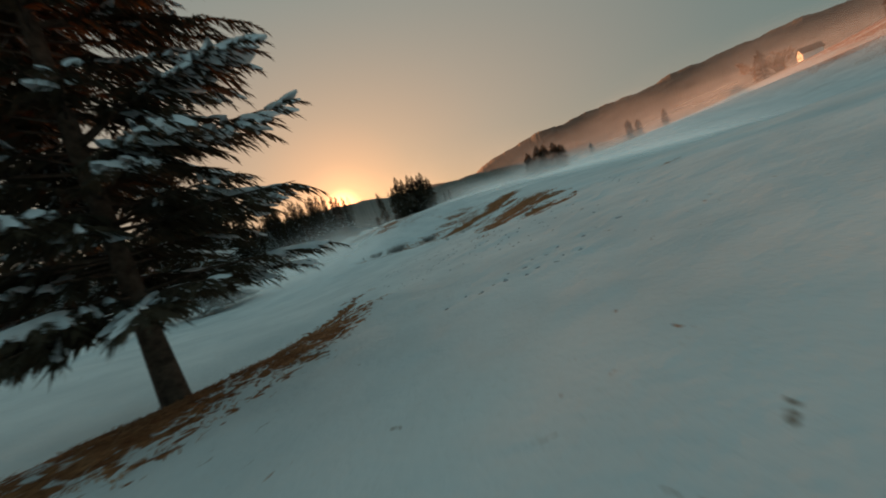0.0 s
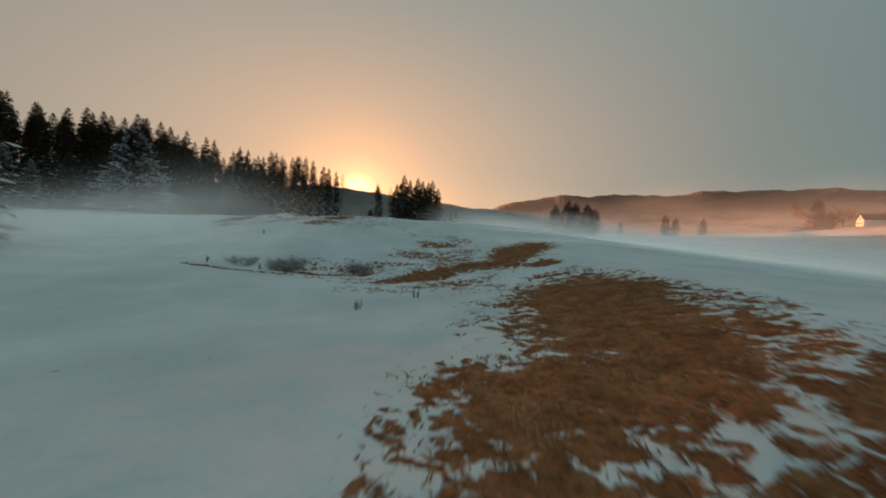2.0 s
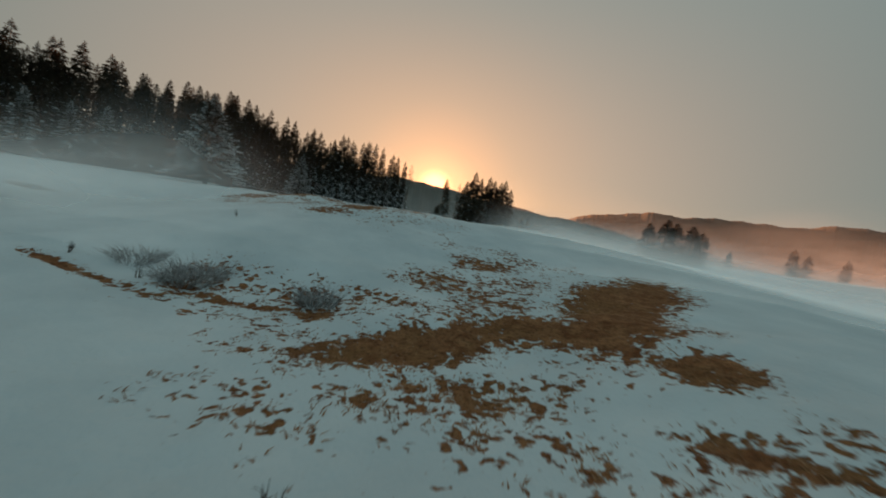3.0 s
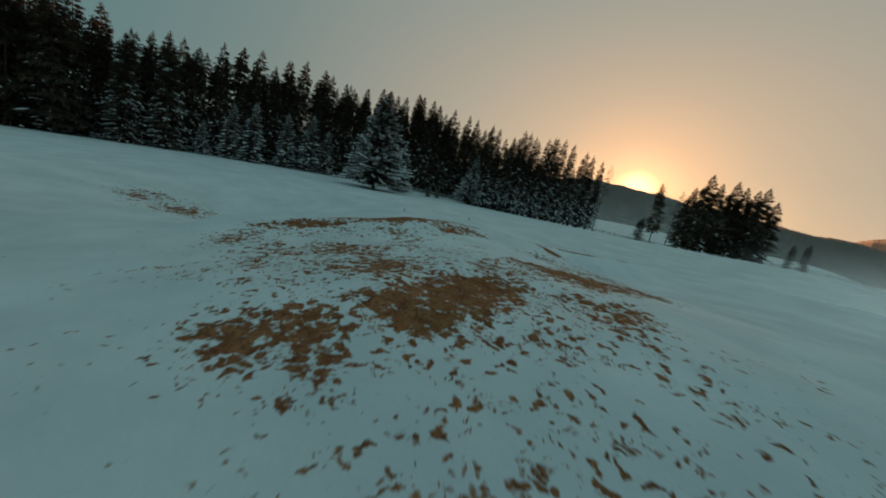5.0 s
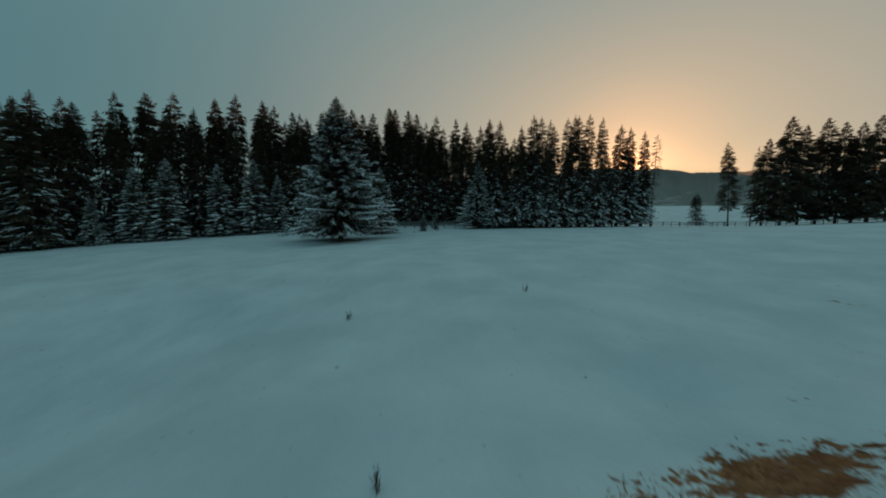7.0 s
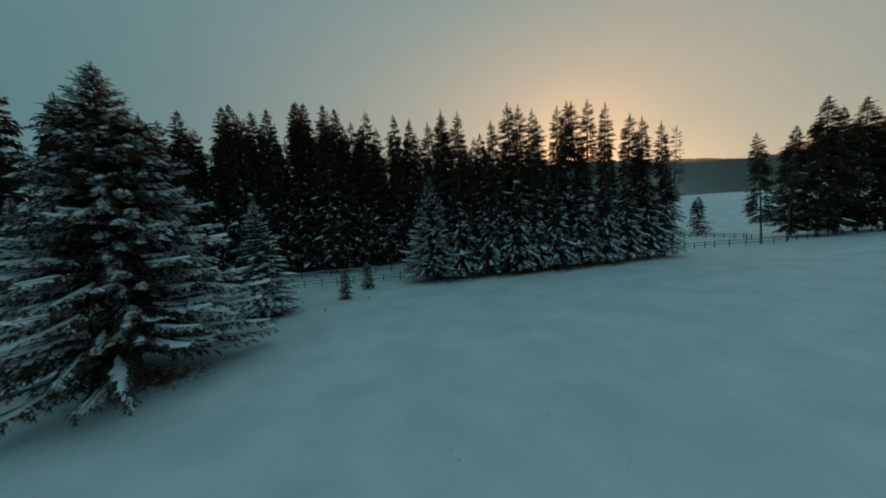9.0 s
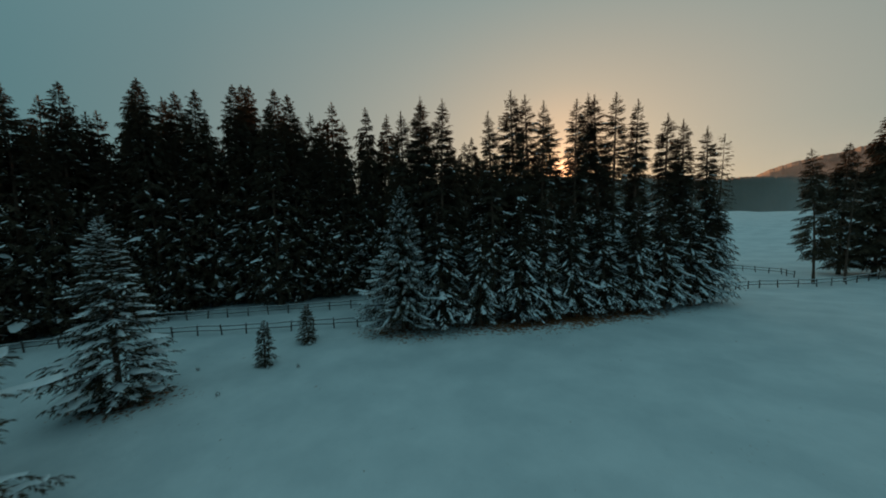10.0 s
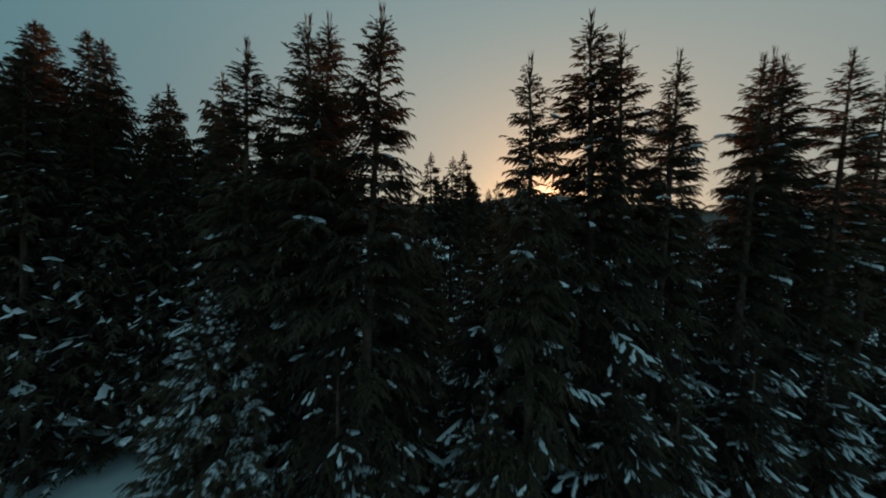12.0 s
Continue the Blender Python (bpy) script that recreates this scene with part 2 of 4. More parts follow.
# the widest one browns the house slope: dry grass plus painted sunset orange
TREES_AND_SLOPE = [(-66.0, 134.7, 19.0, 3.7, 48.5, 1.0), (-77.2, 89.8, 5.0, 5.0, 0, 0.7), (-84.4, 101.2, 3.0, 3.0, 0, 0.7), (-78.5, 122.0, 4.6, 3.6, 0, 0.95), (215, 190, 140, 62, 42, 0.55), (16.0, 92.0, 7.0, 1.6, 20, 0.5), (19.0, 30.0, 2.4, 0.4, 60, 0.5), (13.0, 12.0, 1.6, 0.35, 40, 0.5)]
HOLLOW_EDGE = [(1.4, 35.0, 5.2, 1.5, 22, 0.42), (-2.0, 32.6, 3.4, 1.6, 20, 0.12), (-46.5, 52.0, 11, 5.5, 40, 0.26), (-17.4, 74.6, 4.4, 2.4, 70, 0.30), (6.7, 45.8, 5.0, 2.4, 68, 1.25), (0.5, 42.0, 4.2, 4.2, 20, 0.24), (-3.0, 39.6, 4.0, 1.8, 0, 0.22), (1.6, 45.6, 3.4, 2.6, 0, 0.16)]
BARE = TREE_BANK + FIRST_BANK + HOLLOW + HOLLOW_EDGE + TUSSOCKS + CREST + TREES_AND_SLOPE
# walked trails: start, end, steps
TRAILS = [(0.7, 0.1, 7.5, 3.7, 13), (1.7, 0.3, 4.9, 0.9, 7), (-1.8, 6.8, 0.7, 9.4, 7), (0.2, 7.4, 3.8, 11.4, 10), (1.5, 7.0, 6.2, 11.4, 12), (1.8, 6.0, 2.7, 6.1, 3), (3.4, 8.6, 6.0, 7.9, 4), (-3.8, 2.8, 4.6, 19.5, 26), (-1.2, 11.5, 3.0, 17.0, 11), (9.5, 9.0, 12.5, 20.0, 16)]
PRINTS = []
for x0, y0, x1, y1, n in TRAILS:
    for i in range(n):
        s = (i + random.uniform(-0.2, 0.2)) / n
        side = 0.13 if i % 2 else -0.13
        a = math.atan2(y1 - y0, x1 - x0)
        PRINTS.append((x0 + (x1 - x0) * s - math.sin(a) * side + 0.25 * math.sin(i * 0.7), y0 + (y1 - y0) * s + math.cos(a) * side, random.uniform(0.055, 0.08)))


def bareness(x, y):
    b = -1.05 + 0 * x
    for cx, cy, a, w, turn, s in BARE:
        c, n = math.cos(radians(turn)), math.sin(radians(turn))
        u, v = ((x - cx) * c + (y - cy) * n) / a, ((y - cy) * c - (x - cx) * n) / w
        b = np.maximum(b, s - 1.4 * (u * u + v * v))
    return b


def graded(lo, hi, step, far, grow=1.12):
    a = list(np.arange(lo, hi + step, step))
    d, out = step, []
    p = a[-1]
    while p < far:
        d *= grow; p += d; out.append(p)
    d, p, inn = step, a[0], []
    while p > -far:
        d *= grow; p -= d; inn.append(p)
    return np.array(inn[::-1] + a + out)


def two_steps(a, lo, hi):
    """Halves the spacing of a sorted grid line between lo and hi."""
    m = [(p + q) / 2 for p, q in zip(a, a[1:]) if lo < p < hi]
    return np.array(sorted(list(a) + m))


gx, gy = two_steps(two_steps(graded(-46, 20, 0.48, 4200, 1.12), -7, 11), -2.5, 8.5), two_steps(two_steps(graded(-10, 90, 0.48, 4200, 1.12), -4, 44), -0.5, 18)
X, Y = np.meshgrid(gx, gy)
Z = height(X, Y)
B = bareness(X, Y)
near = np.exp(-(((X + 14) / 60) ** 2 + ((Y - 45) / 75) ** 2))
noise_b = wave(X, Y, 3, 4, 5.0) * 0.5
MASK = np.clip(B + noise_b, -1, 1)
Z = Z + near * (0.10 * wave(X, Y, 5, 3, 9.0) + 0.03 * wave(X, Y, 7, 2, 1.6)) - 0.05 * np.clip(MASK * 3, 0, 1)
for px, py, r in PRINTS:
    i0, i1 = np.searchsorted(gx, px - 0.6), np.searchsorted(gx, px + 0.6)
    j0, j1 = np.searchsorted(gy, py - 0.6), np.searchsorted(gy, py + 0.6)
    Z[j0:j1, i0:i1] -= 0.07 * np.exp(-((X[j0:j1, i0:i1] - px) ** 2 + (Y[j0:j1, i0:i1] - py) ** 2) / (2 * r * r))


def ground_z(x, y):
    """Height of the finished ground surface, with its small swells, between the points of its grid."""
    i = np.clip(np.searchsorted(gx, x) - 1, 0, len(gx) - 2)
    j = np.clip(np.searchsorted(gy, y) - 1, 0, len(gy) - 2)
    u, v = (x - gx[i]) / (gx[i + 1] - gx[i]), (y - gy[j]) / (gy[j + 1] - gy[j])
    return (Z[j, i] * (1 - u) + Z[j, i + 1] * u) * (1 - v) + (Z[j + 1, i] * (1 - u) + Z[j + 1, i + 1] * u) * v


me = bpy.data.meshes.new("ground")
nx, ny = len(gx), len(gy)
idx = np.arange(nx * ny).reshape(ny, nx)
quads = np.stack([idx[:-1, :-1], idx[:-1, 1:], idx[1:, 1:], idx[1:, :-1]], -1).reshape(-1, 4)
me.vertices.add(nx * ny)
me.vertices.foreach_set("co", np.stack([X, Y, Z], -1).astype(np.float32).ravel())
me.loops.add(quads.size)
me.loops.foreach_set("vertex_index", quads.astype(np.int32).ravel())
me.polygons.add(len(quads))
me.polygons.foreach_set("loop_start", np.arange(0, quads.size, 4, dtype=np.int32))
me.polygons.foreach_set("use_smooth", np.ones(len(quads), dtype=bool))
me.update(calc_edges=True)
at = me.attributes.new("bare", "FLOAT", "POINT")
at.data.foreach_set("value", MASK.astype(np.float32).ravel())
ground = new("ground", me)
tagged(ground, "snow-covered meadow with patches of bare brown grass", "ground", kind="structure")


def ground_material():
    m = bpy.data.materials.new("snowy_meadow")
    m.use_nodes = True
    t = m.node_tree
    b = t.nodes["Principled BSDF"]
    b.inputs["Specular IOR Level"].default_value = 0.04
    co = t.nodes.new("ShaderNodeTexCoord")

    def tex(scale, detail=6, rough=0.55):
        n = t.nodes.new("ShaderNodeTexNoise")
        n.inputs["Scale"].default_value, n.inputs["Detail"].default_value, n.inputs["Roughness"].default_value = scale, detail, rough
        t.links.new(co.outputs["Object"], n.inputs["Vector"])
        return n.outputs[0]

    def rng(src, a, b2, c=0.0, d=1.0):
        n = t.nodes.new("ShaderNodeMapRange")
        for i, v in ((1, a), (2, b2), (3, c), (4, d)):
            n.inputs[i].default_value = v
        t.links.new(src, n.inputs[0])
        return n.outputs[0]

    def mix(f, a, b2):
        n = t.nodes.new("ShaderNodeMix"); n.data_type = "RGBA"
        for i, v in ((0, f), (6, a), (7, b2)):
            if isinstance(v, (tuple, float)):
                n.inputs[i].default_value = (*v, 1) if isinstance(v, tuple) else v
            else:
                t.links.new(v, n.inputs[i])
        return n.outputs[2]

    def add(a, b2, op="ADD"):
        n = t.nodes.new("ShaderNodeMath"); n.operation = op
        for i, v in ((0, a), (1, b2)):
            if isinstance(v, float):
                n.inputs[i].default_value = v
            else:
                t.links.new(v, n.inputs[i])
        return n.outputs[0]

    attr = t.nodes.new("ShaderNodeAttribute"); attr.attribute_name = "bare"
    vor = t.nodes.new("ShaderNodeTexVoronoi"); vor.inputs["Scale"].default_value = 3.1
    bend = t.nodes.new("ShaderNodeTexNoise"); bend.inputs["Scale"].default_value, bend.inputs["Detail"].default_value = 2.6, 3
    t.links.new(co.outputs["Object"], bend.inputs["Vector"])
    shift = t.nodes.new("ShaderNodeVectorMath"); shift.operation = "MULTIPLY_ADD"
    shift.inputs[1].default_value = (0.9, 0.9, 0.0)
    t.links.new(bend.outputs["Color"], shift.inputs[0]); t.links.new(co.outputs["Object"], shift.inputs[2])
    t.links.new(shift.outputs[0], vor.inputs["Vector"])
    fine = add(rng(vor.outputs["Distance"], 0.08, 0.72, 0.62, -0.62), rng(tex(5.0, 4), 0.3, 0.7, -0.34, 0.34))
    mask = rng(add(attr.outputs["Fac"], fine), -0.13, 0.15)
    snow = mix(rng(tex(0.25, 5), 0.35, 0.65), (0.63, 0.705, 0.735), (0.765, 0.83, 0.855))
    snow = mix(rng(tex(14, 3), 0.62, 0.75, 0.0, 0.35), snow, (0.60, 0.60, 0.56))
    dots = t.nodes.new("ShaderNodeTexVoronoi"); dots.inputs["Scale"].default_value = 1.7
    t.links.new(shift.outputs[0], dots.inputs["Vector"])
    snow = mix(add(rng(dots.outputs["Distance"], 0.03, 0.075, 0.8, 0.0), rng(tex(0.7, 2), 0.48, 0.56), "MULTIPLY"), snow, (0.22, 0.15, 0.10))
    grass = mix(rng(tex(2.2, 6), 0.35, 0.68), (0.29, 0.10, 0.048), (0.56, 0.235, 0.115))
    grass = mix(rng(tex(0.35, 3), 0.47, 0.70, 0.0, 0.5), grass, (0.28, 0.14, 0.06))
    grass = mix(rng(tex(9, 5), 0.48, 0.68, 0.0, 0.7), grass, (0.13, 0.05, 0.028))
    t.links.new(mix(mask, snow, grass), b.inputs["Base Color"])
    t.links.new(rng(mask, 0.0, 1.0, 0.85, 0.95), b.inputs["Roughness"])
    bp = t.nodes.new("ShaderNodeBump"); bp.inputs["Strength"].default_value = 0.75; bp.inputs["Distance"].default_value = 0.08
    hgt = add(add(rng(tex(1.6, 5), 0, 1, 0, 0.9), rng(tex(9, 4), 0, 1, 0, 0.35)), add(mask, rng(tex(5, 5), 0.2, 0.8, -2.2, 0.9), "MULTIPLY"))
    t.links.new(hgt, bp.inputs["Height"])
    t.links.new(bp.outputs[0], b.inputs["Normal"])
    return m


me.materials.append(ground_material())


# ---- far hills ----
def hill_ring(name, centre, dist, profile, depth, material, label, rough=0.0, seed=1, foot=-30.0):
    """A range of hills seen round a place: profile holds (azimuth, elevation) of its crest."""
    az = np.array([p[0] for p in profile], float)
    el = np.array([p[1] for p in profile], float)
    n = 900
    a = np.radians(np.linspace(az[0], az[-1], n))
    e = np.interp(np.degrees(a), az, el)
    rows = []
    rg = np.random.RandomState(seed)
    jag = rg.rand(n) * rough
    for k, (f, hf) in enumerate([(1.0 - depth, 0.0), (1.0 - 0.55 * depth, 0.45), (1.0 - 0.2 * depth, 0.86), (1.0, 1.0), (1.0 + depth, 0.0)]):
        d = dist * f * (1 + 0.02 * np.sin(a * 37 + k))
        top = centre[2] + dist * np.tan(np.radians(e)) * (1 + 0.012 * np.sin(a * 61) + 0.008 * np.sin(a * 143 + 1)) + jag
        z = foot + (top - foot) * hf * (1 + (0.05 * np.sin(a * 23 + k) if 0 < hf < 1 else 0))
        rows.append(np.stack([centre[0] + d * np.sin(a), centre[1] + d * np.cos(a), z], -1))
    v = np.concatenate(rows)
    fs = [(r * n + i, r * n + i + 1, (r + 1) * n + i + 1, (r + 1) * n + i) for r in range(len(rows) - 1) for i in range(n - 1)]
    m = bpy.data.meshes.new(name)
    m.from_pydata(v.tolist(), [], fs)
    m.materials.append(material)
    m.polygons.foreach_set("use_smooth", np.ones(len(fs), dtype=bool))
    return tagged(new(name, m), label, "hill", kind="structure")


hill_ring("backdrop_wooded_ridge", (0, 60, 8), 2200, [(-75, 3.5), (-50, 4.6), (-32, 5.6), (-26, 6.2), (-22, 6.18), (-21, 6.12), (-20.4, 6.0), (-19.4, 5.95), (-18, 5.78), (-16, 5.48), (-14, 5.27), (-12, 5.1), (-6.5, 4.7), (-2, 4.25), (2, 4.0), (6, 3.2), (12, 2.6), (20, 2.0), (30, 1.2)], 0.35, M_wood_far, "low dark wooded ridge under the setting sun", 4.0, 2)
hill_ring("backdrop_mountain", (0, 40, 8), 3600, [(-6, 1.2), (0, 3.0), (2.5, 4.2), (4, 5.0), (6.3, 5.55), (8, 5.75), (10, 6.2), (14, 6.55), (20, 6.7), (24, 6.6), (28, 6.75), (33, 7.0), (37, 7.1), (41, 6.85), (45, 6.7), (52, 6.7), (60, 6.6), (80, 4.5), (110, 3.5)], 0.4, M_hill, "long brown mountain ridge in evening haze", 6.0, 4)


# ---- trees ----
def mesh_of(name, parts, material, smooth=False):
    """One mesh out of (verts, faces) pairs given as arrays."""
    vs, fs, o = [], [], 0
    for v, f in parts:
        vs.append(np.asarray(v, np.float32)); fs.append(np.asarray(f, np.int64) + o); o += len(v)
    v = np.concatenate(vs)
    m = bpy.data.meshes.new(name)
    m.vertices.add(len(v)); m.vertices.foreach_set("co", v.ravel())
    sizes = np.concatenate([np.full(len(f), f.shape[1]) for f in fs])
    loops = np.concatenate([f.ravel() for f in fs])
    m.loops.add(len(loops)); m.loops.foreach_set("vertex_index", loops.astype(np.int32))
    m.polygons.add(len(sizes))
    m.polygons.foreach_set("loop_start", np.concatenate([[0], np.cumsum(sizes)[:-1]]).astype(np.int32))
    if smooth:
        m.polygons.foreach_set("use_smooth", np.ones(len(sizes), dtype=bool))
    m.update(calc_edges=True)
    m.materials.append(material)
    return m


def tubes(P, r, sides=4):
    """Tapered tubes along polylines. P: (n, k, 3), r: (n, k)."""
    n, k, _ = P.shape
    t = np.gradient(P, axis=1)
    t /= np.linalg.norm(t, axis=2, keepdims=True) + 1e-9
    ref = np.where(np.abs(t[..., 2:3]) > 0.9, np.array([1.0, 0, 0]), np.array([0, 0, 1.0]))
    a = np.cross(t, ref); a /= np.linalg.norm(a, axis=2, keepdims=True) + 1e-9
    b = np.cross(t, a)
    ang = np.arange(sides) / sides * 2 * np.pi
    ring = P[:, :, None] + r[:, :, None, None] * (np.cos(ang)[None, None, :, None] * a[:, :, None] + np.sin(ang)[None, None, :, None] * b[:, :, None])
    v = ring.reshape(-1, 3)
    base = (np.arange(n) * k * sides)[:, None, None] + (np.arange(k - 1) * sides)[None, :, None]
    i = np.arange(sides)[None, None, :]
    j = (np.arange(sides) + 1) % sides
    f = np.stack([base + i, base + j[None, None, :], base + sides + j[None, None, :], base + sides + i], -1).reshape(-1, 4)
    return v, f


def sprays(O, D, L, W, rg, seg=3, droop=0.25):
    """Needle sprays: a spine with teeth to both sides and below. O, D: (n, 3)."""
    n = len(O)
    up = np.array([0, 0, 1.0])
    S = np.cross(D, up); S /= np.linalg.norm(S, axis=1, keepdims=True) + 1e-9
    U = np.cross(S, D)
    s = np.linspace(0, 1, seg + 1)
    spine = O[:, None] + D[:, None] * (L[:, None] * s)[..., None] - up * (droop * L[:, None] * s ** 2)[..., None]
    mid = 0.5 * (s[:-1] + s[1:])
    wid = W[:, None] * (1.0 - 0.55 * mid) * (0.7 + 0.6 * rg.rand(n, seg))
    fwd = (L[:, None] * (s[1:] + 0.16 + 0.12 * rg.rand(n, seg)))
    at_ = O[:, None] + D[:, None] * fwd[..., None] - up * (droop * fwd * fwd / L[:, None])[..., None]
    dz = (rg.rand(n, seg) - 0.65) * 0.5
    left = at_ + S[:, None] * wid[..., None] + U[:, None] * (wid * dz)[..., None]
    right = at_ - S[:, None] * wid[..., None] + U[:, None] * (wid * dz[:, ::-1])[..., None]
    down = at_ - U[:, None] * (wid * 0.75)[..., None] - up * (wid * 0.35)[..., None]
    v = np.concatenate([spine, left, right, down], 1)
    m = v.shape[1]
    f = []
    for i in range(seg):
        f += [(i, i + 1, seg + 1 + i), (i + 1, i, 2 * seg + 1 + i), (i, i + 1, 3 * seg + 1 + i)]
    F = (np.arange(n) * m)[:, None, None] + np.array(f)[None]
    return v.reshape(-1, 3), F.reshape(-1, 3)


def lumps(O, D, L, W, H, rg, rows=((0.0, 0.3), (0.45, 1.0), (1.0, 0.3)), ragged=0.0):
    """Long soft snow pads with uneven edges, lying along D."""
    n = len(O)
    up = np.array([0, 0, 1.0])
    S = np.cross(D, up); S /= np.linalg.norm(S, axis=1, keepdims=True) + 1e-9
    v = []
    for s, k in rows:
        c = O + D * (L * s)[:, None]
        kl, kr = k * (0.6 + 0.8 * rg.rand(n) + ragged * (rg.rand(n) - 0.4)), k * (0.6 + 0.8 * rg.rand(n) + ragged * (rg.rand(n) - 0.4))
        hl, hr = H * 0.7 * k * (1 + 3 * ragged * rg.rand(n)), H * 0.7 * k * (1 + 3 * ragged * rg.rand(n))
        v += [c + S * (W * kl)[:, None] - up * hl[:, None], c + up * (H * k)[:, None], c - S * (W * kr)[:, None] - up * hr[:, None]]
    v = np.stack(v, 1)
    f = []
    for r in range(len(rows) - 1):
        f += [(r * 3, r * 3 + 3, r * 3 + 4, r * 3 + 1), (r * 3 + 1, r * 3 + 4, r * 3 + 5, r * 3 + 2)]
    F = (np.arange(n) * 3 * len(rows))[:, None, None] + np.array(f)[None]
    return v.reshape(-1, 3), F.reshape(-1, 4)


def strips(along, q, s0, ds, W, rg, k=11):
    """Ragged bands of snow lying along the boughs q and hanging over their sides."""
    up = np.array([0, 0, 1.0])
    C = np.stack([along(q, np.minimum(s0 + ds * r, 1.03)) for r in np.linspace(0, 1, k)], 1)
    T = np.gradient(C, axis=1)
    S = np.cross(T, up); S /= np.linalg.norm(S, axis=2, keepdims=True) + 1e-9
    n = len(q)
    taper = np.minimum(1, np.minimum(np.linspace(0.15, 4.5, k), np.linspace(3.5, 0.2, k)))[None]
    wl, wr = [W[:, None] * taper * (0.35 + 1.25 * rg.rand(n, k)) for _ in range(2)]
    hang = lambda w: (0.25 * w + 0.9 * w * rg.rand(n, k) ** 2)[..., None] * up
    lift = (0.05 + 0.35 * W[:, None] * taper)[..., None] * up
    v = np.stack([C + S * wl[..., None] - hang(wl), C + lift, C - S * wr[..., None] - hang(wr)], 2).reshape(-1, 3)
    f = []
    for r in range(k - 1):
        f += [(r * 3, r * 3 + 3, r * 3 + 4, r * 3 + 1), (r * 3 + 1, r * 3 + 4, r * 3 + 5, r * 3 + 2)]
    F = (np.arange(n) * 3 * k)[:, None, None] + np.array(f)[None]
    return v, F.reshape(-1, 4)


PAD_ROWS = ((0.0, 0.25), (0.25, 0.8), (0.5, 1.0), (0.75, 0.75), (1.0, 0.3))


def spruce(name, seed, H, R, gap, per, twigs, snow, bare=0.04, sparse=0.0, seg=3, droop=0.5, shape=0.85, twig_len=0.22, top_snow=0.15, category="tree", label="", pads=0.5, trunk_r=None, fat=1.0, cluster=0.0, low=0.6, wild=0.0):
    """A spruce with whorls of hanging boughs: trunk, boughs, crown of needles and snow."""
    rg = np.random.RandomState(seed)
    root = new(name)
    root.empty_display_size = 0.3
    tr = trunk_r or 0.010 * H + 0.05
    k = 9
    zz = np.linspace(-0.4, H * 0.985, k)
    bend = np.stack([0.012 * H * np.sin(zz / H * 3 + seed), 0.010 * H * np.sin(zz / H * 2.3 + 2 * seed), zz], -1)
    bend[:, :2] -= bend[0, :2]
    rad = tr * (1 - zz / H) ** 0.8 + 0.012
    rad[0] *= 1.35
    v, f = tubes(bend[None], rad[None], 9)
    o = new("trunk", mesh_of("trunk", [(v, f)], M_bark, True)); o.parent = root
    hs, h = [], bare * H
    while h < H * 0.985:
        for _ in range(max(3, int(round(per * (0.75 + 0.5 * rg.rand()) * (1 if h < 0.6 * H else 1.2))))):
            if rg.rand() > sparse:
                hs.append(h + (rg.rand() - 0.5) * gap)
        h += gap * (0.8 + 0.4 * rg.rand()) * (1.0 if h < 0.6 * H else (0.62 if fat >= 1 else 0.55))
    hs = np.clip(np.array(hs), bare * H, H * 0.99)
    u = (hs - bare * H) / (H - bare * H)
    n = len(hs)
    az = rg.rand(n) * 6.283
    prof = (1 - u) ** shape * (low + (1 - low) * np.minimum(1, u / 0.12)) + 0.025
    lobes = 1 + 0.12 * np.sin(3 * az + seed) + 0.08 * np.sin(hs * 1.7 + 2 * az)
    L = R * prof * lobes * (0.66 + 0.52 * rg.rand(n))
    rad_dir = np.stack([np.cos(az), np.sin(az), np.zeros(n)], -1)
    x0 = np.interp(hs, zz, bend[:, 0]); y0 = np.interp(hs, zz, bend[:, 1])
    base = np.stack([x0, y0, hs], -1)
    rise = np.interp(u, [0, 0.5, 0.85, 1], [0.16, 0.26, 0.60, 1.15]) + (0.12 + 0.34 * wild) * (rg.rand(n) - 0.5)
    drp = droop * np.interp(u, [0, 0.5, 0.85, 1], [0.75, 0.90, 0.6, 0.2]) * (0.8 - 0.4 * wild + (0.4 + 0.9 * wild) * rg.rand(n))
    curve = wild * 0.7 * (rg.rand(n) - 0.5)
    across = np.stack([-np.sin(az), np.cos(az), np.zeros(n)], -1)

    def along(i, s):
        q = base[i] + rad_dir[i] * (L[i] * s)[:, None] + across[i] * (L[i] * curve[i] * s ** 2)[:, None] + np.array([0, 0, 1.0]) * (L[i] * (rise[i] * s - drp[i] * 1.5 * s ** 2 + drp[i] * (0.62 + 0.3 * wild) * s ** 3))[:, None]
        q[:, 2] = np.maximum(q[:, 2], 0.04 * R * (1 + 0.5 * np.sin(i * 7.1)) + 0.6 * bare * H)
        return q

    ss = np.array([0, 0.33, 0.66, 1.0])
    P = np.stack([along(np.arange(n), np.full(n, s)) for s in ss], 1)
    big = (L > 0.5) & (seg > 3 or cluster > 0)
    if big.any():
        rr = (0.010 + 0.011 * L[big])[:, None] * np.array([1.0, 0.75, 0.5, 0.15])[None]
        v, f = tubes(P[big][:, ::(1 if seg > 3 else 3)], rr[:, ::(1 if seg > 3 else 3)], 3)
        o = tagged(new("bough_wood", mesh_of("bough_wood", [(v, f)], M_bark)), kind="stuff"); o.parent = root
    # side twigs
    cnt = np.maximum(3, np.round(twigs * (L / R) ** 0.75)).astype(int)
    i = np.repeat(np.arange(n), cnt)
    first = np.cumsum(cnt) - cnt
    j = np.arange(len(i)) - first[i]
    s = 0.18 + 0.80 * (j + 0.8 * rg.rand(len(i))) / cnt[i]
    s = np.minimum(s, 1.0)
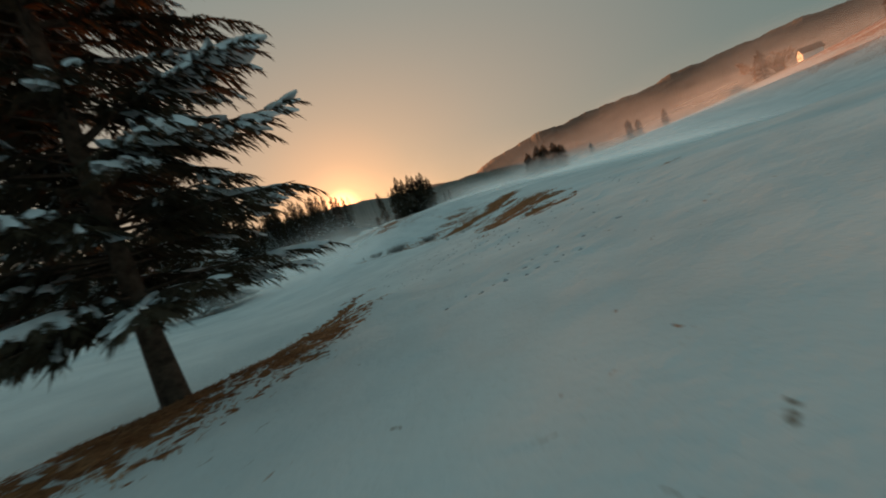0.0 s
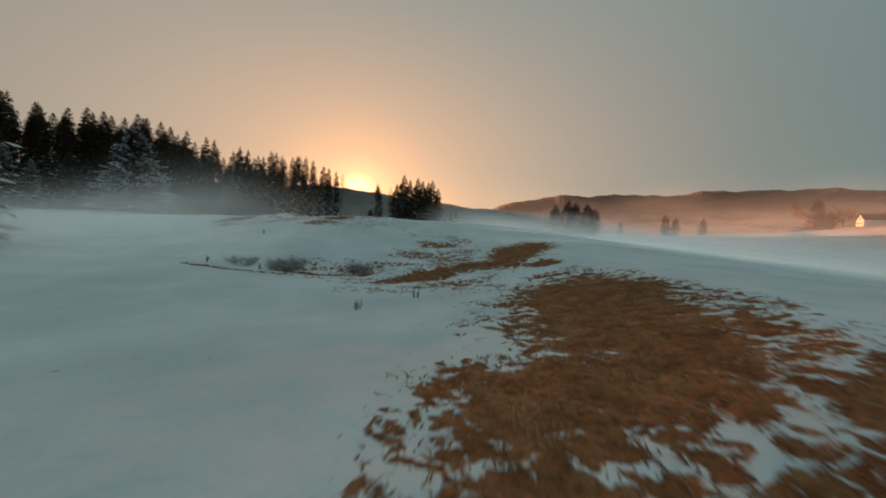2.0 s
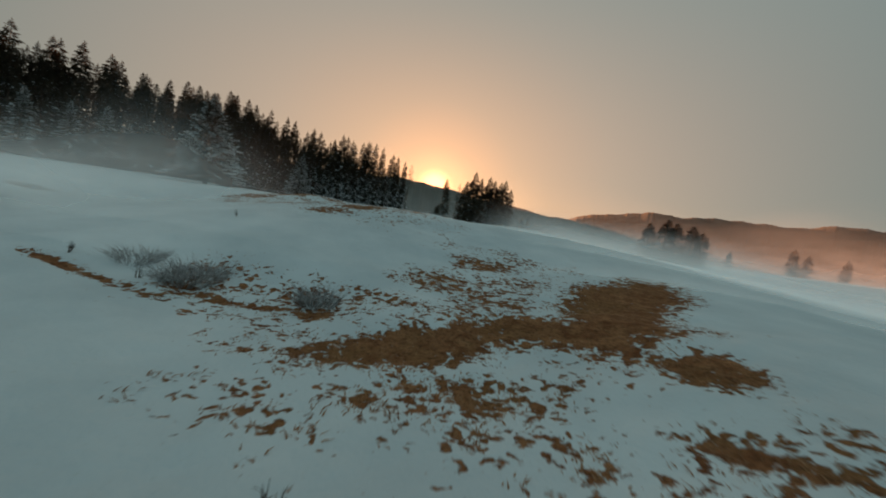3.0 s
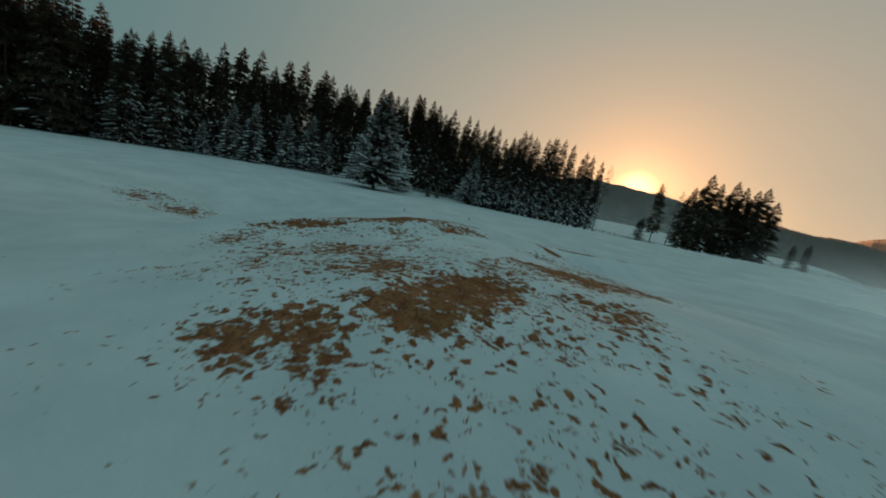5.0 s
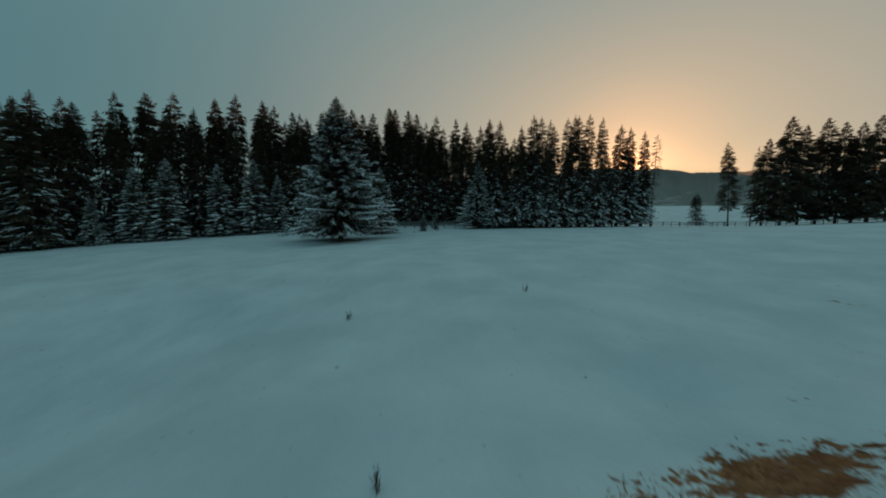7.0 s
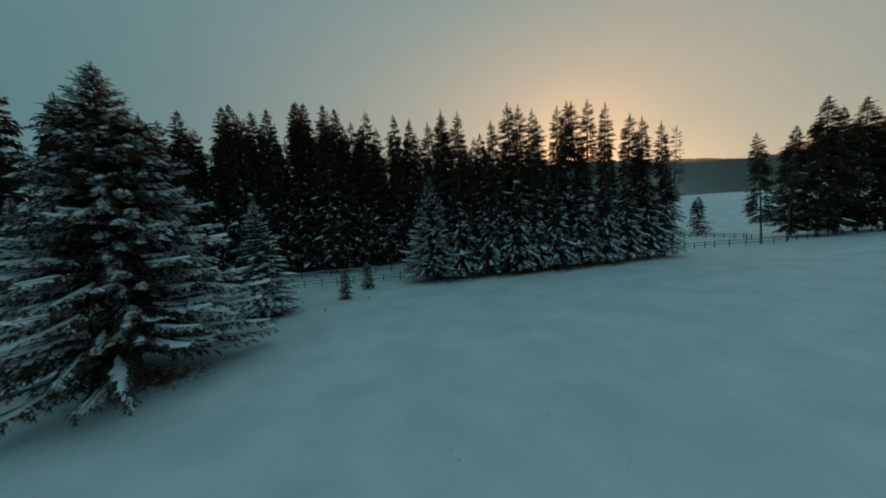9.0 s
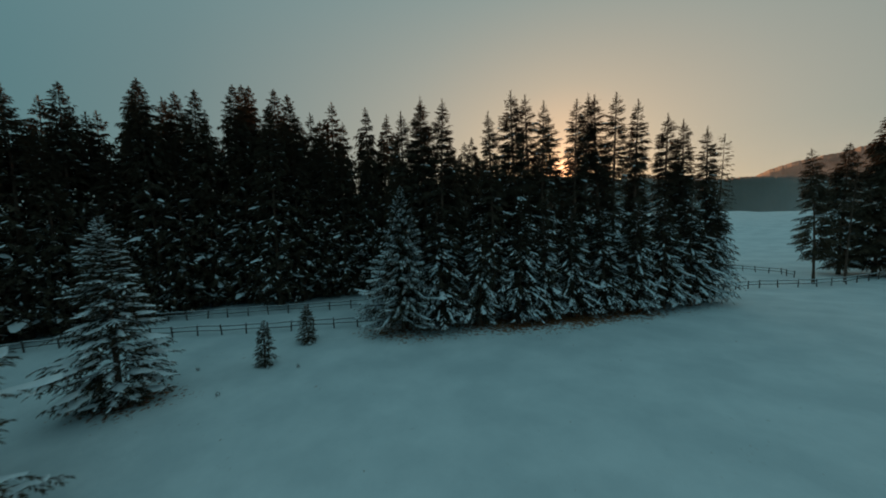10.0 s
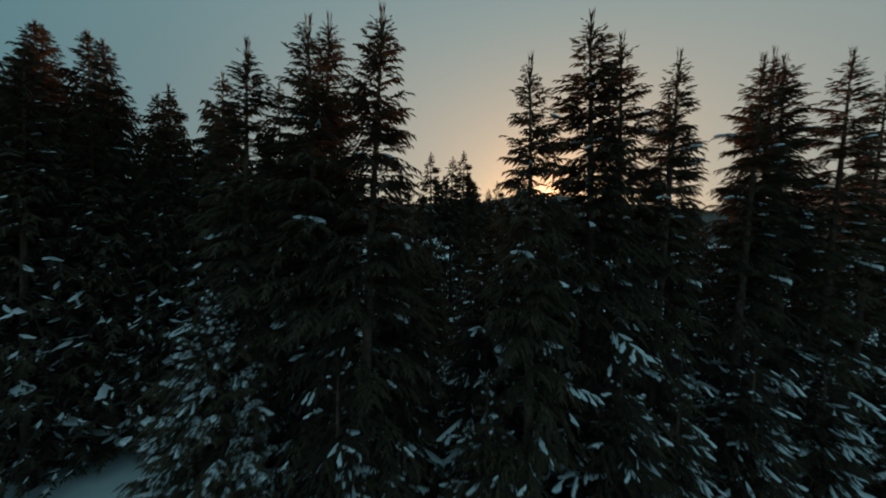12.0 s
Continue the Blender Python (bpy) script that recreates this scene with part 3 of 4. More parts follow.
    p = along(i, s)
    tang = along(i, np.minimum(s + 0.05, 1.05)) - along(i, s - 0.05)
    tang /= np.linalg.norm(tang, axis=1, keepdims=True)
    side = np.cross(tang, np.array([0, 0, 1.0])); side /= np.linalg.norm(side, axis=1, keepdims=True) + 1e-9
    sg = np.where(j % 2 == 0, 1.0, -1.0)
    mixf = np.where(s > 0.93, 0.15, 0.85 - 0.35 * s)
    D = tang + side * (sg * mixf * 1.3)[:, None] + (rg.rand(len(i), 3) - 0.5) * 0.45
    D[:, 2] -= 0.28 * rg.rand(len(i)) * (u[i] < 0.8)
    D /= np.linalg.norm(D, axis=1, keepdims=True)
    tl = np.maximum(0.14, (twig_len * R) * (1.15 - 0.55 * s) * (0.7 + 0.6 * rg.rand(len(i))) * np.clip(L[i] / (0.35 * R), 0.3, 1.0))
    v1 = sprays(p, D, tl, tl * fat * (0.30 + 0.12 * rg.rand(len(i))), rg, seg, 0.28)
    # leader
    top = np.array([[bend[-1, 0], bend[-1, 1], H * 0.95]])
    v2 = sprays(np.repeat(top, 3, 0), np.array([[0.02, 0, 1.0], [0.05, 0.05, 1.0], [-0.05, 0.03, 1.0]]), np.full(3, H * 0.055), np.full(3, 0.006 * H), rg, seg, 0.0)
    crown = tagged(new("crown", mesh_of("crown", [v1, v2], M_needle)), kind="stuff"); crown.parent = root
    # snow on boughs and on twigs
    out = []
    amount = snow * np.interp(u, [0, 0.35, 0.6, 0.85, 1], [1.0, 0.5 + min(0.4, 1.2 * top_snow) if cluster else 0.8, max(0.14, 1.3 * top_snow) if cluster else max(0.25, top_snow), top_snow, top_snow * 0.6])
    pick = rg.rand(n) < amount * pads
    if pick.any():
        q = np.where(pick)[0]
        s0 = 0.36 + 0.3 * rg.rand(len(q))
        a, b = along(q, s0), along(q, np.minimum(s0 + 0.2 + 0.4 * rg.rand(len(q)), 1.02))
        d = b - a; l = np.linalg.norm(d, axis=1); d /= l[:, None] + 1e-9
        if cluster:
            q = q[u[q] < 0.62]
            out.append(strips(along, q, 0.3 + 0.35 * rg.rand(len(q)), 0.3 + 0.35 * rg.rand(len(q)), np.clip(0.052 * L[q], 0.04, 0.17) * (0.5 + 0.9 * rg.rand(len(q))), rg))
        else:
            out.append(lumps(a + np.array([0, 0, 0.03]), d, l, np.clip(0.10 * L[q], 0.05, 0.36) * (0.5 + rg.rand(len(q))), np.clip(0.04 * L[q], 0.03, 0.14), rg, PAD_ROWS))
    if cluster:
        loaded = (rg.rand(n) < cluster * amount)[i]
        tp = np.where(rg.rand(len(i)) < np.where(loaded & (s > 0.45), 0.8, 0.16 * amount[i]))[0]
    else:
        tp = np.where(rg.rand(len(i)) < 0.62 * amount[i] * (0.35 + 0.65 * (np.sin(i * 12.9898) > -0.2)))[0]
    if len(tp):
        l = tl[tp] * (0.5 + 0.4 * rg.rand(len(tp))) * (1.25 - 0.35 * wild if cluster else 1.0)
        out.append(lumps(p[tp] + D[tp] * (0.12 * l)[:, None] + np.array([0, 0, 0.02]) , D[tp] - np.array([0, 0, 0.12 + 0.3 * wild]), l, l * (0.13 + 0.14 * rg.rand(len(tp))) * (0.62 + 0.6 * wild if cluster else 1.0), 0.02 + l * (0.06 + 0.06 * wild), rg, PAD_ROWS if cluster else ((0.0, 0.3), (0.45, 1.0), (1.0, 0.3)), 1.0 if cluster else 0.0))
    if out:
        o = new("snow_load", mesh_of("snow_load", out, M_snow, True)); o.parent = crown
        tagged(o, "white snow lying on the boughs", kind="stuff")
    return tagged(root, label or "dark green spruce with snow on its boughs", category)


TREES = {}


def plant(kind, x, y, h, turn=None, wide=1.0, sink=0.0, lean=(0, 0), label="", group=""):
    """Sets a copy of a model tree on the ground, scaled to height h."""
    model, H0 = TREES[kind]
    s = h / H0
    turn = random.uniform(0, 360) if turn is None else turn
    m = pose(x, y, float(height(x, y)) - sink) @ Vector((math.tan(radians(lean[0])), math.tan(radians(lean[1])), 1)).to_track_quat("Z", "Y").to_matrix().to_4x4() @ pose(0, 0, 0, 0, 0, turn) @ Matrix.Diagonal((s * wide, s * wide, s, 1))
    if kind not in FIRST:
        FIRST[kind] = (model, m, label, group)
        return model
    ob = copy_thing(model, m)
    if label or group:
        tagged(ob, label, group=group)
    return ob


FIRST = {}


def model(kind, H, *a, **k):
    ob = spruce("spruce_tree", a[0], H, *a[1:], **k)
    TREES[kind] = (ob, H)


#       kind     H   seed R   gap  per twigs snow
model("hero0", 22, 11, 4.7, 0.44, 7.5, 16, 0.9, shape=0.8, seg=4, twig_len=0.19, pads=0.45, cluster=0.4, fat=0.9)
model("hero1", 15, 12, 3.6, 0.44, 6.0, 13, 0.85, shape=0.8, seg=3, bare=0.085, twig_len=0.20, pads=0.75, droop=0.72, fat=0.66, cluster=0.42, top_snow=0.32)
model("hero2", 23, 13, 2.8, 0.54, 6.0, 14, 0.75, shape=0.62, seg=3, bare=0.07, twig_len=0.22, pads=0.72, fat=0.9, droop=0.6, cluster=0.45, top_snow=0.05)
model("hero3", 23, 17, 2.5, 0.54, 6.0, 13, 0.65, shape=0.60, seg=3, bare=0.07, twig_len=0.23, pads=0.65, fat=0.85, droop=0.55, cluster=0.45, top_snow=0.05, sparse=0.05)
model("broad", 20, 14, 6.1, 0.34, 9.0, 26, 2.0, shape=0.95, top_snow=0.26, bare=0.085, pads=0.6, cluster=0.95, fat=0.85, droop=0.50, seg=3, twig_len=0.135, low=0.85, wild=1.0)
model("bank", 21, 15, 3.8, 0.46, 8.5, 21, 0.9, shape=0.30, bare=0.105, top_snow=0.1, pads=0.35, cluster=0.5, trunk_r=0.22, droop=0.32, seg=4, twig_len=0.21, fat=0.75, low=0.95)
model("mid0", 22, 21, 4.2, 0.60, 7.5, 4, 0.85, fat=1.6, twig_len=0.22, shape=0.76, pads=0.3, top_snow=0.04)
model("mid1", 22, 22, 3.7, 0.60, 7.5, 4, 1.0, fat=1.6, twig_len=0.23, shape=0.72, pads=0.3, top_snow=0.04)
model("mid2", 14, 23, 3.6, 0.42, 7.5, 10, 1.7, twig_len=0.19, top_snow=0.9, pads=0.9, droop=0.4)
model("back0", 24, 31, 4.2, 0.9, 7.0, 3, 0.3, fat=1.8, twig_len=0.27, seg=2, shape=0.78)
model("back1", 24, 32, 3.6, 0.92, 7.0, 3, 0.2, fat=1.8, twig_len=0.28, seg=2, shape=0.74)
model("grove", 24, 43, 4.3, 0.60, 7.0, 8, 0.12, fat=1.25, bare=0.08, shape=0.78, twig_len=0.27, label="tall spruce with bare lower trunk in a grove", trunk_r=0.22)
model("tall", 24, 41, 3.4, 0.55, 6.0, 10, 0.12, bare=0.22, shape=0.65, sparse=0.05, twig_len=0.26, label="slender spruce with a bare lower trunk", trunk_r=0.2)
model("thin", 20, 42, 1.9, 0.6, 4.0, 6, 0.0, bare=0.42, sparse=0.1, twig_len=0.24, shape=0.5, label="thin half-bare conifer with a long naked trunk", trunk_r=0.14)
model("young", 4, 51, 1.15, 0.20, 6.0, 8, 0.95, twig_len=0.3, top_snow=0.8, label="young snow-dusted spruce standing in the meadow", pads=0.6)

random.seed(7)
EDGE = "spruces of the forest edge"
STAND = "spruces of the front stand"
# near tree passed at the start
plant("bank", -5.8, -0.9, 21, 75, 1.04, label="large spruce with snowy boughs on a grassy bank")
plant("hero0", -34.5, 33.8, 22.6, 80, 1.3, label="tall spruce standing alone in the meadow")
# big snowy tree in the meadow
plant("broad", -77.8, 89.6, 21.5, 130, 1.25, label="broad spruce heavy with snow, standing in the meadow")
plant("mid2", -84.6, 101.2, 12.6, 40, 1.15, label="slim snow-laden spruce in the meadow", group=EDGE)
plant("young", -82.3, 109.7, 3.7, 10)
plant("young", -84.2, 114.5, 3.7, 130, 1.15)
# front stand: tall slender trees with lower ones before them
row2 = [(-79.2, 123.3, 21.9), (-79.2, 126.0, 24.0), (-77.8, 124.7, 22.6), (-75.9, 125.5, 22.8), (-72.0, 128.4, 21.3), (-71.0, 131.4, 23.8), (-70.0, 133.4, 23.8), (-69.2, 134.2, 22.8), (-68.5, 135.9, 22.0), (-66.5, 137.1, 23.0), (-65.7, 138.6, 24.0), (-64.5, 139.6, 23.9), (-63.4, 140.7, 23.8), (-61.6, 142.8, 23.3), (-59.0, 146.2, 22.0), (-57.5, 147.8, 21.4), (-55.4, 150.2, 20.6)]
for k, (x, y, h) in enumerate(row2):
    plant("hero3" if k in (6, 7, 8, 9, 11, 12) else "hero2", x, y, h, wide=(1.0, 0.9, 1.1)[k % 3], group=STAND)
row = [(-75.4, 124.3, 12.5, 1.15), (-72.9, 127.2, 11.5, 1.1), (-69.9, 130.0, 12.5, 1.1), (-67.9, 132.4, 11, 1.1), (-65.9, 135.0, 12, 1.1), (-63.4, 137.6, 11.5, 1.1), (-61.0, 140.2, 12, 1.1), (-58.6, 143.0, 12.5, 1.1), (-56.4, 146.0, 13, 1.1), (-54.9, 149.2, 13.5, 1.1), (-74.0, 129.8, 15, 1.0), (-76.0, 133.2, 16, 1.0), (-73.4, 135.5, 16, 1.1), (-80.0, 140.0, 16, 1.2)]
for x, y, h, w in row:
    plant("hero1", x, y, h, wide=w, group=STAND)
plant("broad", -78.6, 121.8, 14.5, 60, 0.9, group=STAND, label="spruce at the end of the stand, heavy with snow")
for x, y, h in [(-86.5, 130.5, 18.5), (-83, 127.5, 17.5), (-89.5, 133.5, 19), (-79.5, 130.6, 18), (-75.2, 131.5, 17), (-73.2, 134.2, 17), (-71.2, 137.2, 17), (-68, 140.5, 17), (-65, 143.8, 18), (-62, 147, 17), (-58.6, 151, 17), (-76.8, 128.2, 16), (-81.8, 133.5, 16), (-77.8, 134.5, 15), (-74.5, 137.5, 15)]:
    plant("mid0", x, y, h, group=STAND)
plant("thin", -54.3, 153.4, 20.0)

# forest behind the fences, row by row
EDGE_LINE = [(-134, -30), (-128, -8), (-121, 22), (-115.5, 50), (-113, 75), (-112, 97), (-108, 115), (-97, 128), (-92, 135)]


def edge_point(d):
    """A point of the forest edge at d metres along it, and the way into the wood."""
    for (x0, y0), (x1, y1) in zip(EDGE_LINE, EDGE_LINE[1:]):
        l = math.hypot(x1 - x0, y1 - y0)
        if d <= l:
            return x0 + (x1 - x0) * d / l, y0 + (y1 - y0) * d / l, -(y1 - y0) / l, (x1 - x0) / l
        d -= l
    return None


for r in range(3):
    d = random.uniform(0, 3)
    while True:
        e = edge_point(d)
        if e is None:
            break
        x, y = e[0] + e[2] * r * 4.6 + random.uniform(-1, 1), e[1] + e[3] * r * 4.6 + random.uniform(-1, 1)
        h = (random.uniform(19, 24) if r == 0 else random.uniform(23, 29)) + (1.6 if y > 95 else 1.5 if y > 68 else 0.8)
        kind = random.choice(("mid0", "mid1", "mid0") if r == 0 else ("back0", "back1"))
        plant(kind, x, y, h, wide=random.uniform(0.85, 1.1), group=EDGE)
        d += random.uniform(3.0, 4.4) if r == 0 else random.uniform(3.2, 4.8)
for x, y, h in [(-115.8, 108.8, 30.5), (-107.8, 120.6, 31), (-106.3, 123, 30.5), (-103, 124, 29), (-112, 113, 29), (-100, 119.6, 26.5), (-99.5, 126.5, 25.5), (-108.2, 114.3, 29), (-109, 109, 29), (-112.4, 122.3, 32.4), (-106.4, 118.7, 30), (-113.5, 88.5, 28), (-113, 95, 27), (-112.5, 101.5, 28)]:
    plant("mid0", x, y, h, wide=0.9, group=EDGE)
for x, y, h in [(-90, 139.5, 15), (-87, 143, 14), (-83.5, 146, 13), (-80, 150, 13), (-76.5, 153.5, 13), (-72.5, 156, 12), (-93.5, 143, 17), (-97, 147, 19), (-95.5, 160, 28), (-94.2, 156, 26), (-95, 152, 26), (-97.5, 165, 26), (-100, 170, 25), (-103, 176, 26), (-102.5, 180.5, 24), (-104.5, 184, 26), (-104, 188, 26), (-107, 194, 25), (-111.5, 204, 26), (-108, 199, 24), (-92, 174, 24), (-89, 178, 24), (-95, 170, 25), (-86, 183, 23)]:
    plant("back0", x, y, h, group=EDGE)
# lower snowy trees before the wood
for x, y, h in [(-107.5, 66, 13), (-106, 70.3, 14.5), (-106.5, 78.5, 14), (-105.5, 84, 15), (-104.5, 88.5, 12), (-111, 47, 22), (-110.5, 54, 23), (-108.5, 60.5, 8), (-114, 36, 16), (-116, 24, 18)]:
    plant("mid2" if h < 20 else "hero0", x, y, h, group=EDGE)
# bare-stemmed spruces standing before the wood
for x, y, h in [(-112.5, 37.0, 27.5), (-113.5, 30.5, 26.0), (-114.0, 24.5, 26.5)]:
    plant("grove", x, y, h, wide=1.15, label="spruce with a bare lower stem before the wood", group=EDGE)
# trees by the gap and beyond it
plant("tall", -43.2, 170.4, 19.3, lean=(-3, -2), label="slender spruce leaning over the fence")
plant("thin", -39.6, 173.5, 18.0)
for x, y, h in [(-38.6, 183, 21), (-35.2, 181.3, 25), (-32.4, 185, 23), (-29.6, 187.5, 24.4), (-26.4, 185.5, 22.5), (-24, 188, 22), (-21.8, 185.5, 22.5), (-19.2, 188, 19)]:
    plant("grove", x, y, h, wide=1.1, group="spruces of the grove beyond the gap")

for x, y, h in [(31, 150, 11), (34.5, 147, 12.5), (38, 149, 12), (41, 146.5, 11.5), (44.5, 148, 10)]:
    plant("mid1", x, y, h, wide=2.3, group="clump of spruces in the meadow")
for x, y, h in [(-12.5, 196, 7.5), (-9.2, 192, 8.0)]:
    plant("mid1", x, y, h, wide=1.4, label="small dark spruce beyond the grove")
plant("mid1", -54, 178 + 14, 9.5, wide=1.9, label="round dark spruce alone in the far field")
for x, y, h in [(212, 254, 20), (112, 232, 13), (119, 236, 11), (84, 226, 8), (262, 300, 16), (300, 262, 14), (150, 262, 12), (330, 270, 17)]:
    plant("back0", x, y, h, wide=1.8, group="scattered trees on the sunlit slope")


# leafless broadleaved trees by the house
def leafless_tree(x, y, h, seed):
    """A short trunk with rising limbs and a rounded crown of fine twigs."""
    rg = np.random.RandomState(seed)
    root = new("leafless_tree")
    root.matrix_basis = pose(x, y, float(height(x, y)) - 0.2)
    z = np.linspace(0, 0.55, 6) * h
    trunk = np.stack([0.02 * h * np.sin(z), 0.02 * h * np.cos(1.3 * z), z], -1)[None]
    n, k = 16, 16
    a = np.arange(n) * 2.4
    s = 0.15 + 0.4 * rg.rand(n)
    o = np.stack([0 * a, 0 * a, s * h], -1)
    up = 0.35 + 0.9 * rg.rand(n)
    e = o + np.stack([np.cos(a), np.sin(a), up], -1) * (h * (0.26 + 0.1 * rg.rand(n)))[:, None]
    m = 0.5 * (o + e) + np.array([0, 0, -0.03 * h])
    q = np.repeat(rg.rand(n, k), 1).reshape(-1) * 0.75 + 0.25
    o2 = np.repeat(m, k, 0) * (1 - q)[:, None] + np.repeat(e, k, 0) * q[:, None]
    d2 = rg.normal(size=(n * k, 3)) + np.array([0, 0, 0.5]) + np.repeat(e - o, k, 0) / h * 3
    e2 = o2 + d2 / np.linalg.norm(d2, axis=1, keepdims=True) * h * 0.15
    o3 = np.repeat(0.4 * o2 + 0.6 * e2, 4, 0)
    e3 = o3 + (rg.rand(n * k * 4, 3) - 0.45) * h * 0.13
    for name, P, r, taper, sides in (("trunk", trunk, 0.022 * h, np.linspace(1, 0.4, 6), 6), ("limbs", np.stack([o, m, e], 1), 0.009 * h, np.array([1.0, 0.7, 0.3]), 4), ("twigs", np.stack([o2, 0.5 * (o2 + e2), e2], 1), 0.0042 * h, np.array([1.0, 0.8, 0.5]), 3), ("fine_twigs", np.stack([o3, e3], 1), 0.0026 * h, np.array([1.0, 0.6]), 3)):
        part = new(name, mesh_of(name, [tubes(P, np.full((len(P), 1), r) * taper[None], sides)], M_twig))
        part.parent = root
        if name != "trunk":
            tagged(part, kind="stuff")
    return tagged(root, "leafless brown broadleaved tree beside the white house", "tree", "leafless trees by the house")


M_twig = mat("brown_twigs", (0.24, 0.13, 0.07), 0.9, (0.36, 0.21, 0.12), 3, 5)
for k, (x, y, h) in enumerate([(222, 250, 16), (217, 251, 14), (213, 262, 21)]):
    leafless_tree(x, y, h, 70 + k)


# ---- fences ----
def box_mesh(name, sx, sy, sz, taper=1.0, bevel=0.0):
    """A slightly tapered block from its base, with softened edges."""
    bm = bmesh.new()
    bmesh.ops.create_cube(bm, size=1)
    for v in bm.verts:
        k = taper if v.co.z > 0 else 1.0
        v.co = Vector((v.co.x * sx * k, v.co.y * sy * k, (v.co.z + 0.5) * sz))
    if bevel:
        bmesh.ops.bevel(bm, geom=bm.edges[:], offset=bevel, segments=1, affect="EDGES")
    m = bpy.data.meshes.new(name)
    bm.to_mesh(m); bm.free()
    m.materials.append(M_fence)
    return m


POST = box_mesh("post", 0.13, 0.13, 1.45, 0.9, 0.02)
RAIL = box_mesh("rail", 0.09, 0.055, 1.0, 0.95, 0.012)
CAP = box_mesh("snow_strip", 0.05, 0.10, 1.0, 1.0, 0.012)
CAP.materials.clear(); CAP.materials.append(M_snow)


def fence(line, label, step=2.4):
    root = new("pasture_fence")
    tagged(root, label, "fence", "fences along the wood")
    pts = []
    for (x0, y0), (x1, y1) in zip(line, line[1:]):
        n = max(1, round(math.hypot(x1 - x0, y1 - y0) / step))
        pts += [(x0 + (x1 - x0) * i / n, y0 + (y1 - y0) * i / n) for i in range(n)]
    pts.append(line[-1])
    rg = random.Random(len(pts))
    tops = []
    for x, y in pts:
        x, y = x + rg.uniform(-0.1, 0.1), y + rg.uniform(-0.1, 0.1)
        z = float(height(x, y))
        p = new("post", POST); p.parent = root
        p.matrix_basis = pose(x, y, z - 0.3, rg.uniform(-5, 5), rg.uniform(-5, 5), rg.uniform(0, 90))
        tops.append(Vector((x, y, z)))
    for a, b in zip(tops, tops[1:]):
        for h in (0.52, 0.98):
            p, q = a + Vector((0, 0, h + rg.uniform(-0.06, 0.06))), b + Vector((0, 0, h + rg.uniform(-0.06, 0.06)))
            d = q - p
            r = new("rail", RAIL); r.parent = root
            r.matrix_basis = Matrix.Translation(p) @ d.to_track_quat("Z", "X").to_matrix().to_4x4() @ Matrix.Diagonal((1, 1, d.length * 1.04, 1))
            if h > 0.9 or rg.random() < 0.4:
                s = new("snow_strip", CAP); s.parent = root
                s.matrix_basis = Matrix.Translation(p + Vector((0, 0, 0.07))) @ d.to_track_quat("Z", "X").to_matrix().to_4x4() @ Matrix.Diagonal((1, 1, d.length, 1))
    return root


fence([(-111, 42), (-109.5, 56), (-109, 70), (-109, 83), (-107, 95), (-101.4, 103.8), (-92, 112), (-83.8, 119.8), (-79, 127), (-62, 150), (-53.4, 158.7), (-49.4, 163.3), (-43.3, 167.2), (-39.9, 171), (-34, 180), (-20, 190), (10, 200)], "weathered wooden post-and-rail fence in the snow")
fence([(-114, 98), (-108.5, 105), (-100.4, 113.1), (-94, 120), (-88.6, 126), (-82, 136)], "wooden fence with snow on its rails before the wood")
fence([(-57, 187), (-50.5, 184), (-45.5, 180.8), (-44.5, 177)], "dark wooden fence of a small pen in the far field", 2.0)


# ---- house on the slope ----
def house(x, y, turn):
    root = new("farm_house")
    z = float(height(x, y)) - 0.3
    root.matrix_basis = pose(x, y, z, 0, 0, turn)
    tagged(root, "small white gabled house on the sunlit slope", "house")
    w, l, h, g = 4.0, 5.0, 4.2, 3.4
    bm = bmesh.new()
    prof = [(-w, 0), (w, 0), (w, h), (0, h + g), (-w, h)]
    a = [bm.verts.new((px, -l, pz)) for px, pz in prof]
    b = [bm.verts.new((px, l, pz)) for px, pz in prof]
    bm.faces.new(a[::-1]); bm.faces.new(b)
    for i in range(5):
        bm.faces.new((a[i], a[(i + 1) % 5], b[(i + 1) % 5], b[i]))
    m = bpy.data.meshes.new("wall"); bm.to_mesh(m); bm.free(); m.materials.append(M_wall)
    o = new("wall", m); o.parent = root
    for s in (-1, 1):
        bm = bmesh.new()
        q = [(0, h + g + 0.12), (s * (w + 0.7), h - 0.42), (s * (w + 0.7), h - 0.17), (0, h + g + 0.40)]
        a = [bm.verts.new((px, -l - 0.6, pz)) for px, pz in q]
        b = [bm.verts.new((px, l + 0.6, pz)) for px, pz in q]
        bm.faces.new(a); bm.faces.new(b[::-1])
        for i in range(4):
            bm.faces.new((a[i], b[i], b[(i + 1) % 4], a[(i + 1) % 4]))
        bmesh.ops.recalc_face_normals(bm, faces=bm.faces[:])
        m = bpy.data.meshes.new("roof"); bm.to_mesh(m); bm.free(); m.materials.append(M_roof)
        o = new("roof", m); o.parent = root
        tagged(o, "dark tiled roof slope")
    pane = box_mesh("window", 0.9, 0.08, 1.2)
    pane.materials.clear(); pane.materials.append(M_pane)
    for px, pz in ((-2, 1.2), (1.2, 1.2), (-0.4, 4.2)):
        o = new("window", pane); o.parent = root
        o.matrix_basis = pose(px, -l - 0.02, pz)
    return root


house(238, 250, -113)


